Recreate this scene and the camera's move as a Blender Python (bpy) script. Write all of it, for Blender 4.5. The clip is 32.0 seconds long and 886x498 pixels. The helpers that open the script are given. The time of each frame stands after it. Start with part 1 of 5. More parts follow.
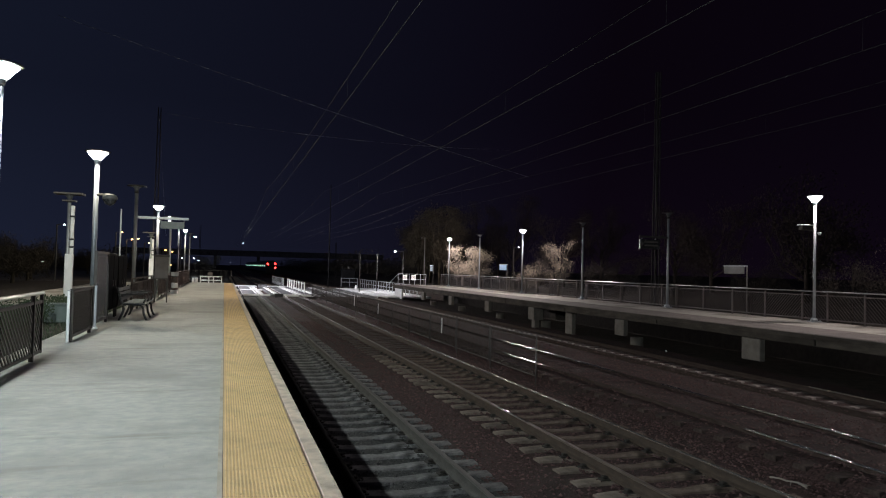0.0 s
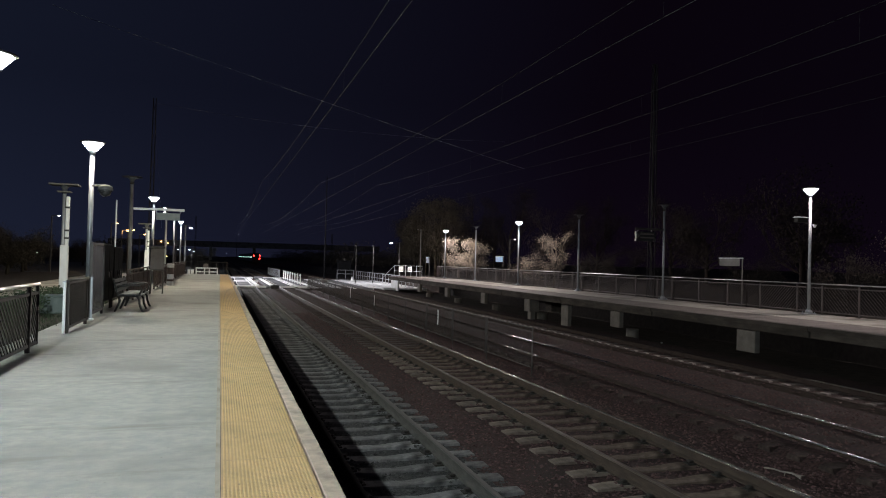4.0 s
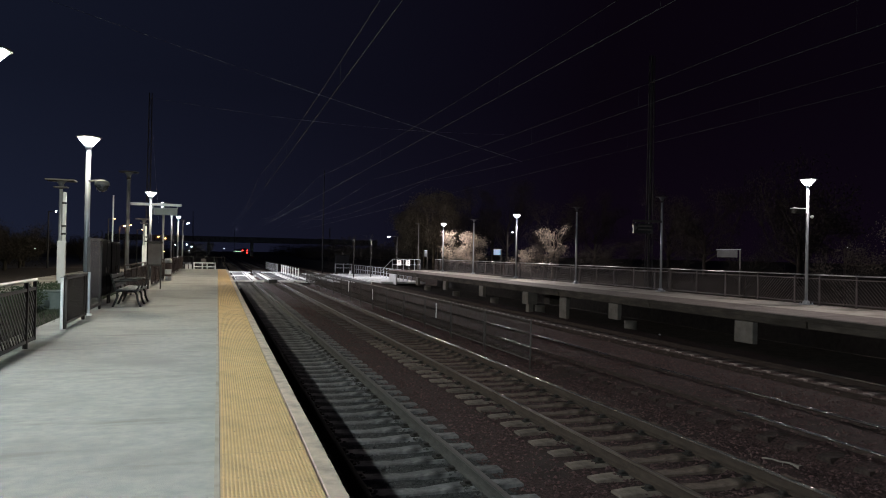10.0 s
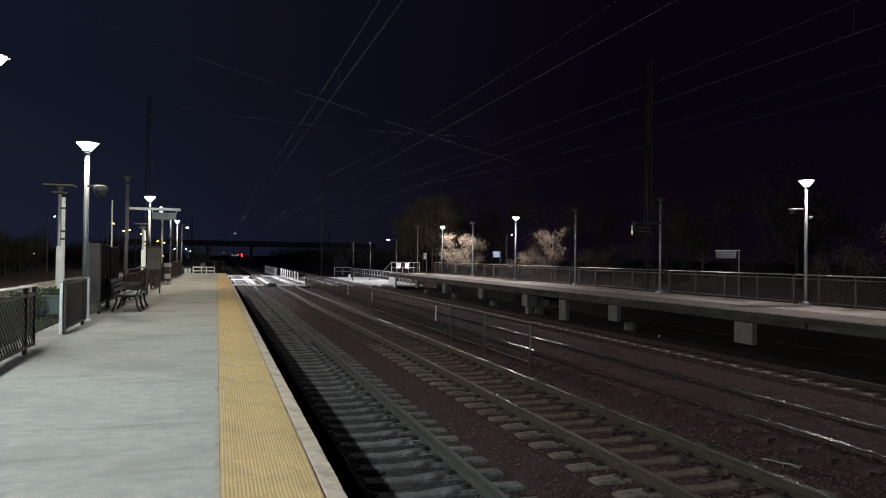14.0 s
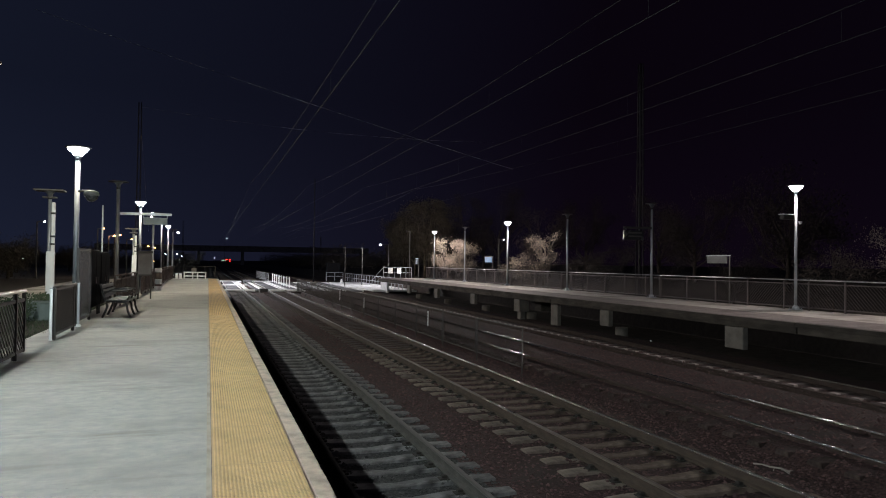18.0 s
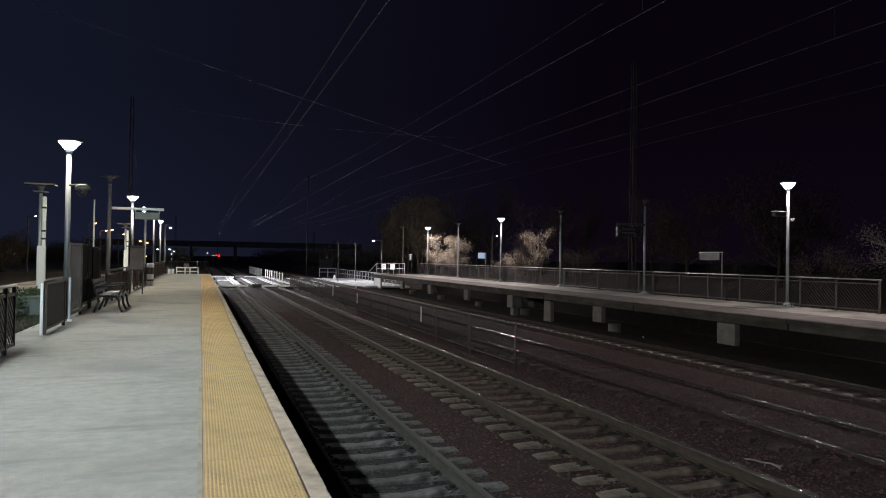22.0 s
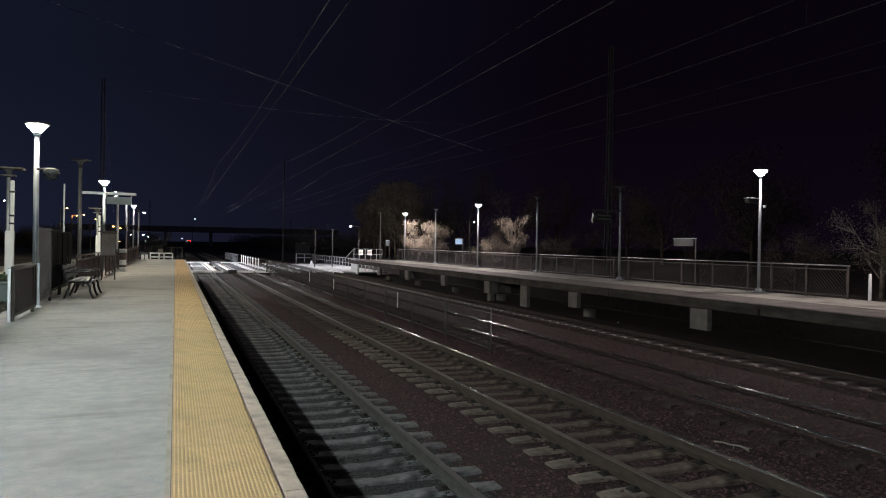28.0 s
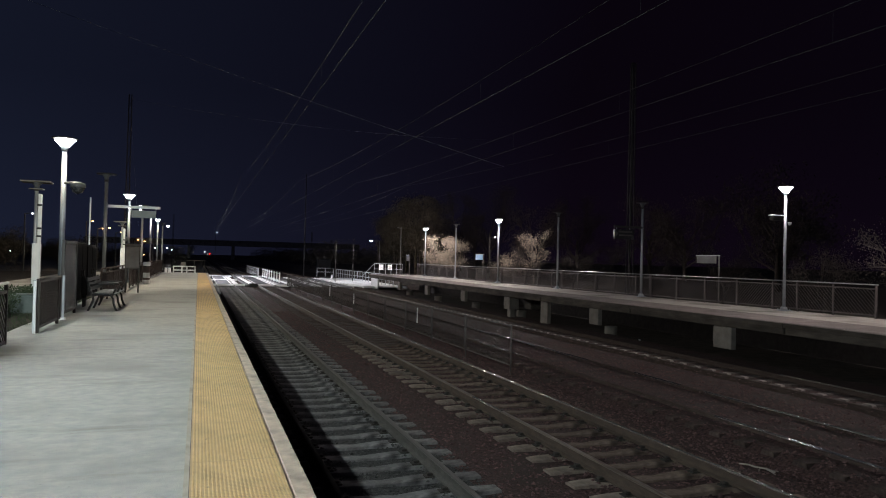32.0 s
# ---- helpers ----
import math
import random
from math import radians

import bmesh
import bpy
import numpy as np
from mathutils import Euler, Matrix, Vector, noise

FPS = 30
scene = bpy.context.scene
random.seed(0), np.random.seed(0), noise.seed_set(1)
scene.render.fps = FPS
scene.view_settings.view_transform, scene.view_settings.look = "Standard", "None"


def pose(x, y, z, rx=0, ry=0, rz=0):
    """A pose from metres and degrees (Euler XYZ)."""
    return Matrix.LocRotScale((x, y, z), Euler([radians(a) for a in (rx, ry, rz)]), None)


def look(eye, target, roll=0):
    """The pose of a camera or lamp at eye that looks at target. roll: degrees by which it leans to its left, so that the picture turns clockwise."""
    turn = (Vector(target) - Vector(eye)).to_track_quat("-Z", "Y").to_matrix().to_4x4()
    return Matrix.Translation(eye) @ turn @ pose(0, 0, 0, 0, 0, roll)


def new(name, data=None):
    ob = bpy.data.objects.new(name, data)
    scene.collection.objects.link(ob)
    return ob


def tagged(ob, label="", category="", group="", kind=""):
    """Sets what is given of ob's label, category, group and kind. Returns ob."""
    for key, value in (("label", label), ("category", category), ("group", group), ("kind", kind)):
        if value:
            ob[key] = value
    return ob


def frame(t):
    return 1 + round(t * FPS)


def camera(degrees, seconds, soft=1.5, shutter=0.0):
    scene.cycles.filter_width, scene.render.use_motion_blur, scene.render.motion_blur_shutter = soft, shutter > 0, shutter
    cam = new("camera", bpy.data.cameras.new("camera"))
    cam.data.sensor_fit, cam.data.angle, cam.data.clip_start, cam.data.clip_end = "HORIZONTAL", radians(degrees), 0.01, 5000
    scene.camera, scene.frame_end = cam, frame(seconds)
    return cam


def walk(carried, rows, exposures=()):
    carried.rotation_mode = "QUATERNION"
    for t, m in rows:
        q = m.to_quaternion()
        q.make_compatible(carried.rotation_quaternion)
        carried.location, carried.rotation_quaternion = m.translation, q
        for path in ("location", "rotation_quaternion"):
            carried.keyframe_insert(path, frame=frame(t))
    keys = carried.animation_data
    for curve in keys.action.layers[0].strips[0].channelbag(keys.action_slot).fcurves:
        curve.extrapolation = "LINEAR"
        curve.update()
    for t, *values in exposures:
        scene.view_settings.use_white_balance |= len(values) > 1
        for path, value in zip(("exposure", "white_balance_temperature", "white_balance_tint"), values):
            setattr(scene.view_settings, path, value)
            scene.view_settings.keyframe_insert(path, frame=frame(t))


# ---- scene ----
# ---- camera and its way ----
# seconds, place, turn
PATH = (
    (0.0, 0.009, 0.006, 1.482, 91.70, -1.42, -17.29),
    (0.5, 0.010, 0.003, 1.484, 92.11, -1.39, -17.25),
    (1.0, 0.009, -0.001, 1.485, 91.86, -1.54, -17.31),
    (1.5, 0.008, -0.001, 1.483, 91.55, -1.51, -17.15),
    (2.0, 0.004, 0.004, 1.483, 91.57, -1.57, -17.04),
    (2.5, -0.001, 0.006, 1.484, 91.57, -1.57, -17.08),
    (3.0, -0.005, 0.004, 1.484, 91.56, -1.59, -17.38),
    (3.5, -0.005, 0.001, 1.482, 91.28, -1.55, -17.54),
    (5.5, 0.007, 0.013, 1.470, 90.68, -1.27, -17.59),
    (6.0, 0.008, 0.012, 1.469, 90.46, -1.14, -17.45),
    (6.5, 0.008, 0.013, 1.468, 90.40, -1.21, -17.48),
    (7.0, 0.005, 0.012, 1.469, 90.61, -1.19, -17.48),
    (7.5, 0.001, 0.011, 1.471, 90.57, -1.17, -17.67),
    (8.0, 0.003, 0.011, 1.472, 90.43, -1.12, -17.96),
    (8.5, 0.004, 0.008, 1.471, 90.39, -1.02, -17.61),
    (9.0, 0.002, 0.004, 1.473, 90.54, -1.04, -17.48),
    (9.5, 0.000, 0.004, 1.473, 90.60, -1.12, -17.62),
    (10.0, -0.000, 0.009, 1.472, 90.51, -1.13, -17.78),
    (10.5, -0.000, 0.013, 1.469, 90.36, -1.22, -17.63),
    (11.0, 0.001, 0.011, 1.469, 90.44, -1.15, -17.55),
    (11.5, 0.001, 0.009, 1.471, 90.52, -0.98, -17.66),
    (12.0, 0.004, 0.008, 1.472, 90.68, -0.76, -17.96),
    (12.5, 0.006, 0.005, 1.475, 90.72, -0.65, -17.80),
    (13.0, 0.006, 0.007, 1.475, 90.73, -0.63, -17.78),
    (13.5, 0.004, 0.009, 1.476, 90.67, -0.77, -17.85),
    (14.0, 0.001, 0.005, 1.477, 90.73, -0.78, -17.84),
    (14.5, -0.003, 0.006, 1.476, 90.67, -0.90, -17.63),
    (16.5, -0.000, 0.008, 1.476, 90.75, -0.83, -17.94),
    (17.0, -0.001, 0.004, 1.477, 90.95, -0.80, -17.83),
    (17.5, -0.005, -0.004, 1.482, 91.00, -0.73, -18.32),
    (18.0, -0.007, -0.009, 1.485, 91.14, -0.75, -18.49),
    (18.5, -0.007, -0.007, 1.482, 91.18, -0.89, -18.40),
    (19.0, -0.008, -0.007, 1.480, 91.22, -0.95, -18.46),
    (19.5, -0.008, -0.006, 1.480, 91.43, -0.96, -18.53),
    (20.0, -0.003, -0.004, 1.479, 91.33, -0.87, -18.89),
    (20.5, 0.001, -0.001, 1.476, 90.87, -0.85, -18.81),
    (21.0, 0.002, 0.003, 1.473, 91.00, -0.96, -18.86),
    (21.5, 0.002, 0.004, 1.473, 91.02, -0.87, -18.74),
    (22.0, 0.002, 0.006, 1.471, 90.84, -0.92, -19.03),
    (22.5, 0.002, 0.008, 1.473, 90.85, -0.89, -19.02),
    (23.0, 0.001, 0.014, 1.480, 90.58, -0.96, -18.40),
    (23.1, 0.001, 0.017, 1.480, 90.50, -0.79, -18.11),
    (23.2, 0.000, 0.020, 1.480, 90.43, -0.65, -17.32),
    (23.3, -0.000, 0.022, 1.479, 90.02, -1.19, -16.92),
    (23.4, -0.001, 0.025, 1.479, 89.36, -2.38, -16.51),
    (23.5, -0.001, 0.028, 1.479, 88.50, -3.50, -16.58),
    (23.7, -0.003, 0.028, 1.475, 88.94, -2.92, -17.84),
    (23.8, -0.003, 0.029, 1.473, 89.44, -2.97, -18.23),
    (24.0, -0.005, 0.029, 1.469, 89.84, -3.29, -17.86),
    (24.2, -0.005, 0.027, 1.469, 90.33, -3.03, -18.59),
    (24.5, -0.005, 0.025, 1.469, 90.51, -2.99, -19.41),
    (24.7, -0.003, 0.019, 1.471, 89.94, -3.29, -20.39),
    (25.0, -0.001, 0.010, 1.475, 90.30, -3.20, -21.07),
    (25.2, 0.004, 0.001, 1.477, 89.81, -2.83, -21.97),
    (25.5, 0.011, -0.013, 1.479, 90.41, -2.82, -22.14),
    (25.7, 0.015, -0.013, 1.480, 90.28, -2.36, -21.66),
    (26.0, 0.021, -0.013, 1.481, 89.68, -1.45, -21.03),
    (26.5, 0.024, -0.010, 1.479, 89.73, -1.31, -20.49),
    (28.5, 0.056, 0.003, 1.471, 89.75, -0.94, -20.92),
    (29.0, 0.053, 0.002, 1.478, 90.44, -1.45, -20.66),
    (29.5, 0.053, 0.007, 1.481, 90.69, -1.18, -20.15),
    (30.0, 0.054, 0.011, 1.482, 90.70, -1.05, -19.60),
    (30.5, 0.057, 0.018, 1.484, 90.52, -0.88, -19.37),
    (31.0, 0.061, 0.025, 1.486, 90.64, -0.89, -19.40),
    (31.5, 0.062, 0.032, 1.483, 90.71, -1.10, -19.39),
    (32.0, 0.061, 0.038, 1.480, 90.91, -1.41, -19.19),
)
cam = camera(64.47, 32.0, soft=1.0, shutter=0.9)
walk(cam, [(t, pose(x, y, z, rx, ry, rz)) for t, x, y, z, rx, ry, rz in PATH])
scene.view_settings.exposure = 0.08

# ---- world and large lights ----
# the plan: x across the tracks, y along them, z = 0 on both platforms; rail heads at -1.22
RAIL_Z, TIE_Z, STONE_Z = -1.22, -1.405, -1.455
EDGE, STRIP0, STRIP1, LFENCE = 0.794, 0.045, 0.655, -2.62
LEFT_END = 59.4
R_EDGE, R_BACK, RFENCE, R_END, R_START = 15.26, 20.05, 19.78, 65.0, -14.0
TRACKS = (2.42, 6.08, 9.785, 13.43)
CROSS0, CROSS1 = 67.2, 96.0

world = bpy.data.worlds.new("night_sky")
scene.world = world
world.use_nodes = True
wn, wl = world.node_tree.nodes, world.node_tree.links
coord = wn.new("ShaderNodeTexCoord")
sep = wn.new("ShaderNodeSeparateXYZ")
# a smooth night sky: darkest overhead, a little town glow low down and over the near side
tilt = wn.new("ShaderNodeMath")
tilt.operation = "MULTIPLY_ADD"
tilt.inputs[1].default_value, tilt.inputs[2].default_value = -0.55, 0.42
wl.new(coord.outputs["Generated"], sep.inputs[0])
wl.new(sep.outputs["X"], tilt.inputs[0])
side = wn.new("ShaderNodeValToRGB")
side.color_ramp.elements[0].position, side.color_ramp.elements[0].color = 0.15, (0.0026, 0.0013, 0.0037, 1)
side.color_ramp.elements[1].position, side.color_ramp.elements[1].color = 0.78, (0.0088, 0.0125, 0.0270, 1)
wl.new(tilt.outputs[0], side.inputs[0])
# the town glow, low down
low = wn.new("ShaderNodeMapRange")
low.inputs["From Min"].default_value, low.inputs["From Max"].default_value = 0.0, 0.22
low.inputs["To Min"].default_value, low.inputs["To Max"].default_value = 1.45, 0.90
wl.new(sep.outputs["Z"], low.inputs["Value"])
wl.new(side.outputs[0], wn["Background"].inputs["Color"])
wl.new(low.outputs[0], wn["Background"].inputs["Strength"])


def light(x, y, z, power, colour=(0.80, 0.93, 1.0), radius=0.10):
    data = bpy.data.lights.new("lamp_glow", "POINT")
    data.energy, data.color, data.shadow_soft_size = power, colour, radius
    ob = new("lamp_glow", data)
    ob.location = (x, y, z)
    return ob


COOL, SOFT, PINK, WHITE = (0.83, 0.97, 1.0), (1.0, 0.935, 0.75), (1.0, 0.89, 0.86), (0.95, 0.94, 1.0)
LAMP_X, LAMP_HEAD, RIGHT_HEAD = -3.2, 4.24, 4.30
LEFT_LIT = {-5.2: 1190, 3.4: 1190, 11.62: 1060, 19.9: 560, 37.5: 1450, 54.0: 420, 62.8: 900}
for y, power in LEFT_LIT.items():
    light(LAMP_X, y, LAMP_HEAD - 0.02, power, COOL if y < 15 else SOFT, 0.09)
# the two nearest far lamps throw their light down under their caps
RIGHT_LIT = {10.9: 1000, 19.45: 500, 44.5: 2200, 61.0: 2300}
for y, power in RIGHT_LIT.items():
    if y > 30:
        light(19.55, y, RIGHT_HEAD - 0.02, power, PINK, 0.08)
        continue
    far_lamp = bpy.data.lights.new("lamp_glow", "SPOT")
    far_lamp.energy, far_lamp.color, far_lamp.shadow_soft_size, far_lamp.spot_size, far_lamp.spot_blend = power, PINK, 0.07, radians(170), 0.5
    new("lamp_glow", far_lamp).location = (19.55, y, RIGHT_HEAD - 0.02)
# a white lamp beyond the platform end, a sodium street lamp beyond the car park
light(-5.0, 150.0, 2.1, 1500, (0.72, 0.86, 1.0), 0.12)
light(-9.2, 75.0, 3.6, 260, (1.0, 0.55, 0.24), 0.12)
# the two floodlights that are turned on the crossing
for eye, target, power, wide in (((-3.2, 83.0, 4.2), (9.0, 82.0, -1.2), 15000, 168), ((18.75, 79.0, 3.2), (16.5, 79.0, -1.2), 1300, 140)):
    flood = bpy.data.lights.new("floodlight_glow", "SPOT")
    flood.energy, flood.color, flood.shadow_soft_size, flood.spot_size, flood.spot_blend = power, WHITE, 0.15, radians(wide), 0.3
    new("floodlight_glow", flood).matrix_world = look(eye, target)


# ---- materials ----


def node_mat(name, rough=0.7, metal=0.0):
    m = bpy.data.materials.new(name)
    m.use_nodes = True
    b = m.node_tree.nodes["Principled BSDF"]
    b.inputs["Roughness"].default_value, b.inputs["Metallic"].default_value = rough, metal
    return m, m.node_tree.nodes, m.node_tree.links, b


def mixed(name, a, b, scale=6.0, stretch=(1, 1, 1), rough=0.7, metal=0.0, bump=0.25, grain=90.0, stain=None, stain_scale=0.7, vary=0.0, rough_var=0.15, spec=0.5, speck=None, speck_scale=30.0, streak=None, streak_scale=(0.5, 2.4, 1)):
    """Two tones by noise, broad stains over them, fine grain as relief, each object a little apart."""
    m, n, l, p = node_mat(name, rough, metal)
    p.inputs["Specular IOR Level"].default_value = spec
    tc = n.new("ShaderNodeTexCoord")
    mp = n.new("ShaderNodeMapping")
    mp.inputs["Scale"].default_value = stretch
    l.new(tc.outputs["Object"], mp.inputs[0])
    no = n.new("ShaderNodeTexNoise")
    no.inputs["Scale"].default_value, no.inputs["Detail"].default_value, no.inputs["Roughness"].default_value = scale, 7.0, 0.62
    l.new(mp.outputs[0], no.inputs["Vector"])
    cr = n.new("ShaderNodeValToRGB")
    cr.color_ramp.elements[0].position, cr.color_ramp.elements[0].color = 0.34, (*a, 1)
    cr.color_ramp.elements[1].position, cr.color_ramp.elements[1].color = 0.68, (*b, 1)
    l.new(no.outputs["Fac"], cr.inputs[0])
    colour = cr.outputs[0]
    if stain:
        ns = n.new("ShaderNodeTexNoise")
        ns.inputs["Scale"].default_value, ns.inputs["Detail"].default_value = stain_scale, 5.0
        l.new(mp.outputs[0], ns.inputs["Vector"])
        sr = n.new("ShaderNodeValToRGB")
        sr.color_ramp.elements[0].position, sr.color_ramp.elements[1].position = 0.50, 0.72
        l.new(ns.outputs["Fac"], sr.inputs[0])
        mx = n.new("ShaderNodeMix")
        mx.data_type, mx.blend_type = "RGBA", "MIX"
        l.new(sr.outputs[0], mx.inputs["Factor"])
        l.new(colour, mx.inputs["A"])
        mx.inputs["B"].default_value = (*stain, 1)
        colour = mx.outputs["Result"]
    if speck:
        nk = n.new("ShaderNodeTexNoise")
        nk.inputs["Scale"].default_value, nk.inputs["Detail"].default_value = speck_scale, 2.0
        l.new(tc.outputs["Object"], nk.inputs["Vector"])
        kr = n.new("ShaderNodeValToRGB")
        kr.color_ramp.elements[0].position, kr.color_ramp.elements[1].position = 0.70, 0.76
        l.new(nk.outputs["Fac"], kr.inputs[0])
        mk = n.new("ShaderNodeMix")
        mk.data_type = "RGBA"
        l.new(kr.outputs[0], mk.inputs["Factor"])
        l.new(colour, mk.inputs["A"])
        mk.inputs["B"].default_value = (*speck, 1)
        colour = mk.outputs["Result"]
    if streak:
        ms = n.new("ShaderNodeMapping")
        ms.inputs["Scale"].default_value = streak_scale
        l.new(tc.outputs["Object"], ms.inputs[0])
        nw = n.new("ShaderNodeTexNoise")
        nw.inputs["Scale"].default_value, nw.inputs["Detail"].default_value, nw.inputs["Roughness"].default_value = 1.0, 9.0, 0.66
        l.new(ms.outputs[0], nw.inputs["Vector"])
        wr = n.new("ShaderNodeValToRGB")
        wr.color_ramp.elements[0].position, wr.color_ramp.elements[1].position = 0.54, 0.74
        l.new(nw.outputs["Fac"], wr.inputs[0])
        mw = n.new("ShaderNodeMix")
        mw.data_type = "RGBA"
        l.new(wr.outputs[0], mw.inputs["Factor"])
        l.new(colour, mw.inputs["A"])
        mw.inputs["B"].default_value = (*streak, 1)
        colour = mw.outputs["Result"]
    if vary:
        oi = n.new("ShaderNodeObjectInfo")
        mr = n.new("ShaderNodeMapRange")
        mr.inputs["To Min"].default_value, mr.inputs["To Max"].default_value = 1 - vary, 1 + vary
        l.new(oi.outputs["Random"], mr.inputs["Value"])
        hv = n.new("ShaderNodeHueSaturation")
        l.new(mr.outputs[0], hv.inputs["Value"])
        l.new(colour, hv.inputs["Color"])
        colour = hv.outputs[0]
    l.new(colour, p.inputs["Base Color"])
    if rough_var:
        mr = n.new("ShaderNodeMapRange")
        mr.inputs["To Min"].default_value, mr.inputs["To Max"].default_value = max(0.05, rough - rough_var), min(1, rough + rough_var)
        l.new(no.outputs["Fac"], mr.inputs["Value"])
        l.new(mr.outputs[0], p.inputs["Roughness"])
    if bump:
        ng = n.new("ShaderNodeTexNoise")
        ng.inputs["Scale"].default_value, ng.inputs["Detail"].default_value = grain, 4.0
        l.new(tc.outputs["Object"], ng.inputs["Vector"])
        bu = n.new("ShaderNodeBump")
        bu.inputs["Strength"].default_value, bu.inputs["Distance"].default_value = bump, 0.02
        l.new(ng.outputs["Fac"], bu.inputs["Height"])
        l.new(bu.outputs[0], p.inputs["Normal"])
    return m


def glowing(name, colour, strength):
    m, n, l, p = node_mat(name, 0.4)
    p.inputs["Base Color"].default_value = (*colour, 1)
    p.inputs["Emission Color"].default_value = (*colour, 1)
    p.inputs["Emission Strength"].default_value = strength
    return m


DECK = mixed("broomed_concrete", (0.395, 0.388, 0.36), (0.53, 0.506, 0.445), 7.0, (0.9, 1.1, 1), 0.85, bump=0.45, grain=130, stain=(0.325, 0.302, 0.27), stain_scale=0.62, speck=(0.28, 0.26, 0.23), speck_scale=34.0, streak=(0.30, 0.275, 0.237))
R_DECK = mixed("weathered_concrete", (0.32, 0.29, 0.25), (0.48, 0.45, 0.40), 1.8, (1, 1, 1), 0.88, bump=0.3, grain=90, stain=(0.115, 0.10, 0.085), stain_scale=0.6, vary=0.08, speck=(0.08, 0.07, 0.06), speck_scale=9.0)
COPING = mixed("pale_edge_concrete", (0.50, 0.385, 0.295), (0.70, 0.56, 0.44), 7.0, (1, 1, 1), 0.8, bump=0.35, grain=120, stain=(0.22, 0.175, 0.13), stain_scale=2.5, vary=0.09, speck=(0.10, 0.085, 0.07), speck_scale=24.0)
YELLOW = mixed("yellow_tactile_tile", (0.67, 0.445, 0.195), (0.80, 0.55, 0.265), 5.0, (1, 1, 1), 0.62, bump=0.12, grain=140, stain=(0.56, 0.40, 0.20), stain_scale=1.6, vary=0.05, speck=(0.20, 0.14, 0.08), speck_scale=22.0)
# tile base, a darker yellow than the raised studs
YELLOW_B = mixed("darker_yellow_tile_base", (0.52, 0.345, 0.17), (0.63, 0.43, 0.22), 9.0, rough=0.75, bump=0.12, grain=140, stain=(0.36, 0.25, 0.12), stain_scale=1.6, vary=0.05, speck=(0.14, 0.10, 0.06), speck_scale=22.0)
TIE_B = mixed("buried_tie", (0.034, 0.024, 0.022), (0.085, 0.062, 0.055), 9.0, rough=0.95, bump=0.4, stain=(0.03, 0.021, 0.019), stain_scale=2.5, vary=0.35, spec=0.1)
TIE_D = mixed("dark_brown_tie", (0.050, 0.036, 0.032), (0.095, 0.070, 0.062), 7.0, rough=0.95, bump=0.3, vary=0.1)
# dirt and shade together in the colour of the ties' darker part
TIE_M = mixed("dirty_shaded_tie", (0.070, 0.050, 0.039), (0.205, 0.152, 0.122), 4.0, rough=0.95, bump=0.4, grain=60, stain=(0.05, 0.036, 0.029), stain_scale=3.0, vary=0.2, spec=0.2)
# cool tint of the lamp haze on this side is put into the grey
TIE_G = mixed("grey_concrete_tie", (0.092, 0.089, 0.090), (0.220, 0.211, 0.206), 5.0, (1, 1, 1), 0.92, bump=0.4, grain=80, stain=(0.038, 0.036, 0.035), stain_scale=3.2, vary=0.2, spec=0.2)
TIE = mixed("concrete_tie", (0.135, 0.106, 0.087), (0.285, 0.230, 0.192), 5.0, (1, 1, 1), 0.92, bump=0.4, grain=80, stain=(0.07, 0.050, 0.039), stain_scale=3.2, vary=0.22, spec=0.2)
# ballast of the nearest track, greyed for the same cool haze
BALLAST_G = mixed("grey_crushed_stone_ballast", (0.010, 0.0098, 0.0098), (0.072, 0.070, 0.068), 22.0, (1, 1, 1), 0.95, bump=1.0, grain=30, stain=(0.032, 0.031, 0.030), stain_scale=0.8, spec=0.2)
STONES_G = mixed("grey_ballast_stone", (0.020, 0.0192, 0.0188), (0.108, 0.103, 0.10), 14.0, (1, 1, 1), 0.95, bump=0.5, grain=60, spec=0.2)
BALLAST = mixed("crushed_stone_ballast", (0.0122, 0.0068, 0.0066), (0.088, 0.0495, 0.046), 22.0, (1, 1, 1), 0.95, bump=1.0, grain=30, stain=(0.042, 0.030, 0.027), stain_scale=0.8, spec=0.2)
STONES = mixed("ballast_stone", (0.0285, 0.0162, 0.0158), (0.156, 0.092, 0.088), 14.0, (1, 1, 1), 0.95, bump=0.5, grain=60, spec=0.2)
RUST_G = mixed("grey_rail_steel", (0.052, 0.049, 0.045), (0.088, 0.083, 0.077), 12.0, (1, 0.3, 1), 0.88, 0.0, bump=0.3, grain=70, spec=0.15)
RUST_B = mixed("brake_dust_brown_rail_steel", (0.044, 0.031, 0.0275), (0.077, 0.0565, 0.049), 12.0, (1, 0.3, 1), 0.92, 0.0, bump=0.3, grain=70, spec=0.05)
RUST = mixed("rusty_rail_steel", (0.040, 0.028, 0.0215), (0.076, 0.054, 0.042), 12.0, (1, 0.3, 1), 0.8, 0.0, bump=0.3, grain=70, spec=0.25)
# nearest rail: the platform's shadow is put into its colour
RUST_SHADED = mixed("shadowed_rail_steel", (0.008, 0.007, 0.0065), (0.016, 0.013, 0.012), 12.0, (1, 0.3, 1), 0.9, 0.0, bump=0.3, grain=70, spec=0.05)
DULLTOP = mixed("dull_rail_head", (0.052, 0.047, 0.043), (0.085, 0.078, 0.072), 9.0, (6, 0.15, 1), 0.62, 0.1, bump=0.1, spec=0.3)
RAILTOP = mixed("worn_rail_head", (0.40, 0.35, 0.31), (0.54, 0.48, 0.43), 9.0, (6, 0.15, 1), 0.22, 0.82, bump=0.0, rough_var=0.03)
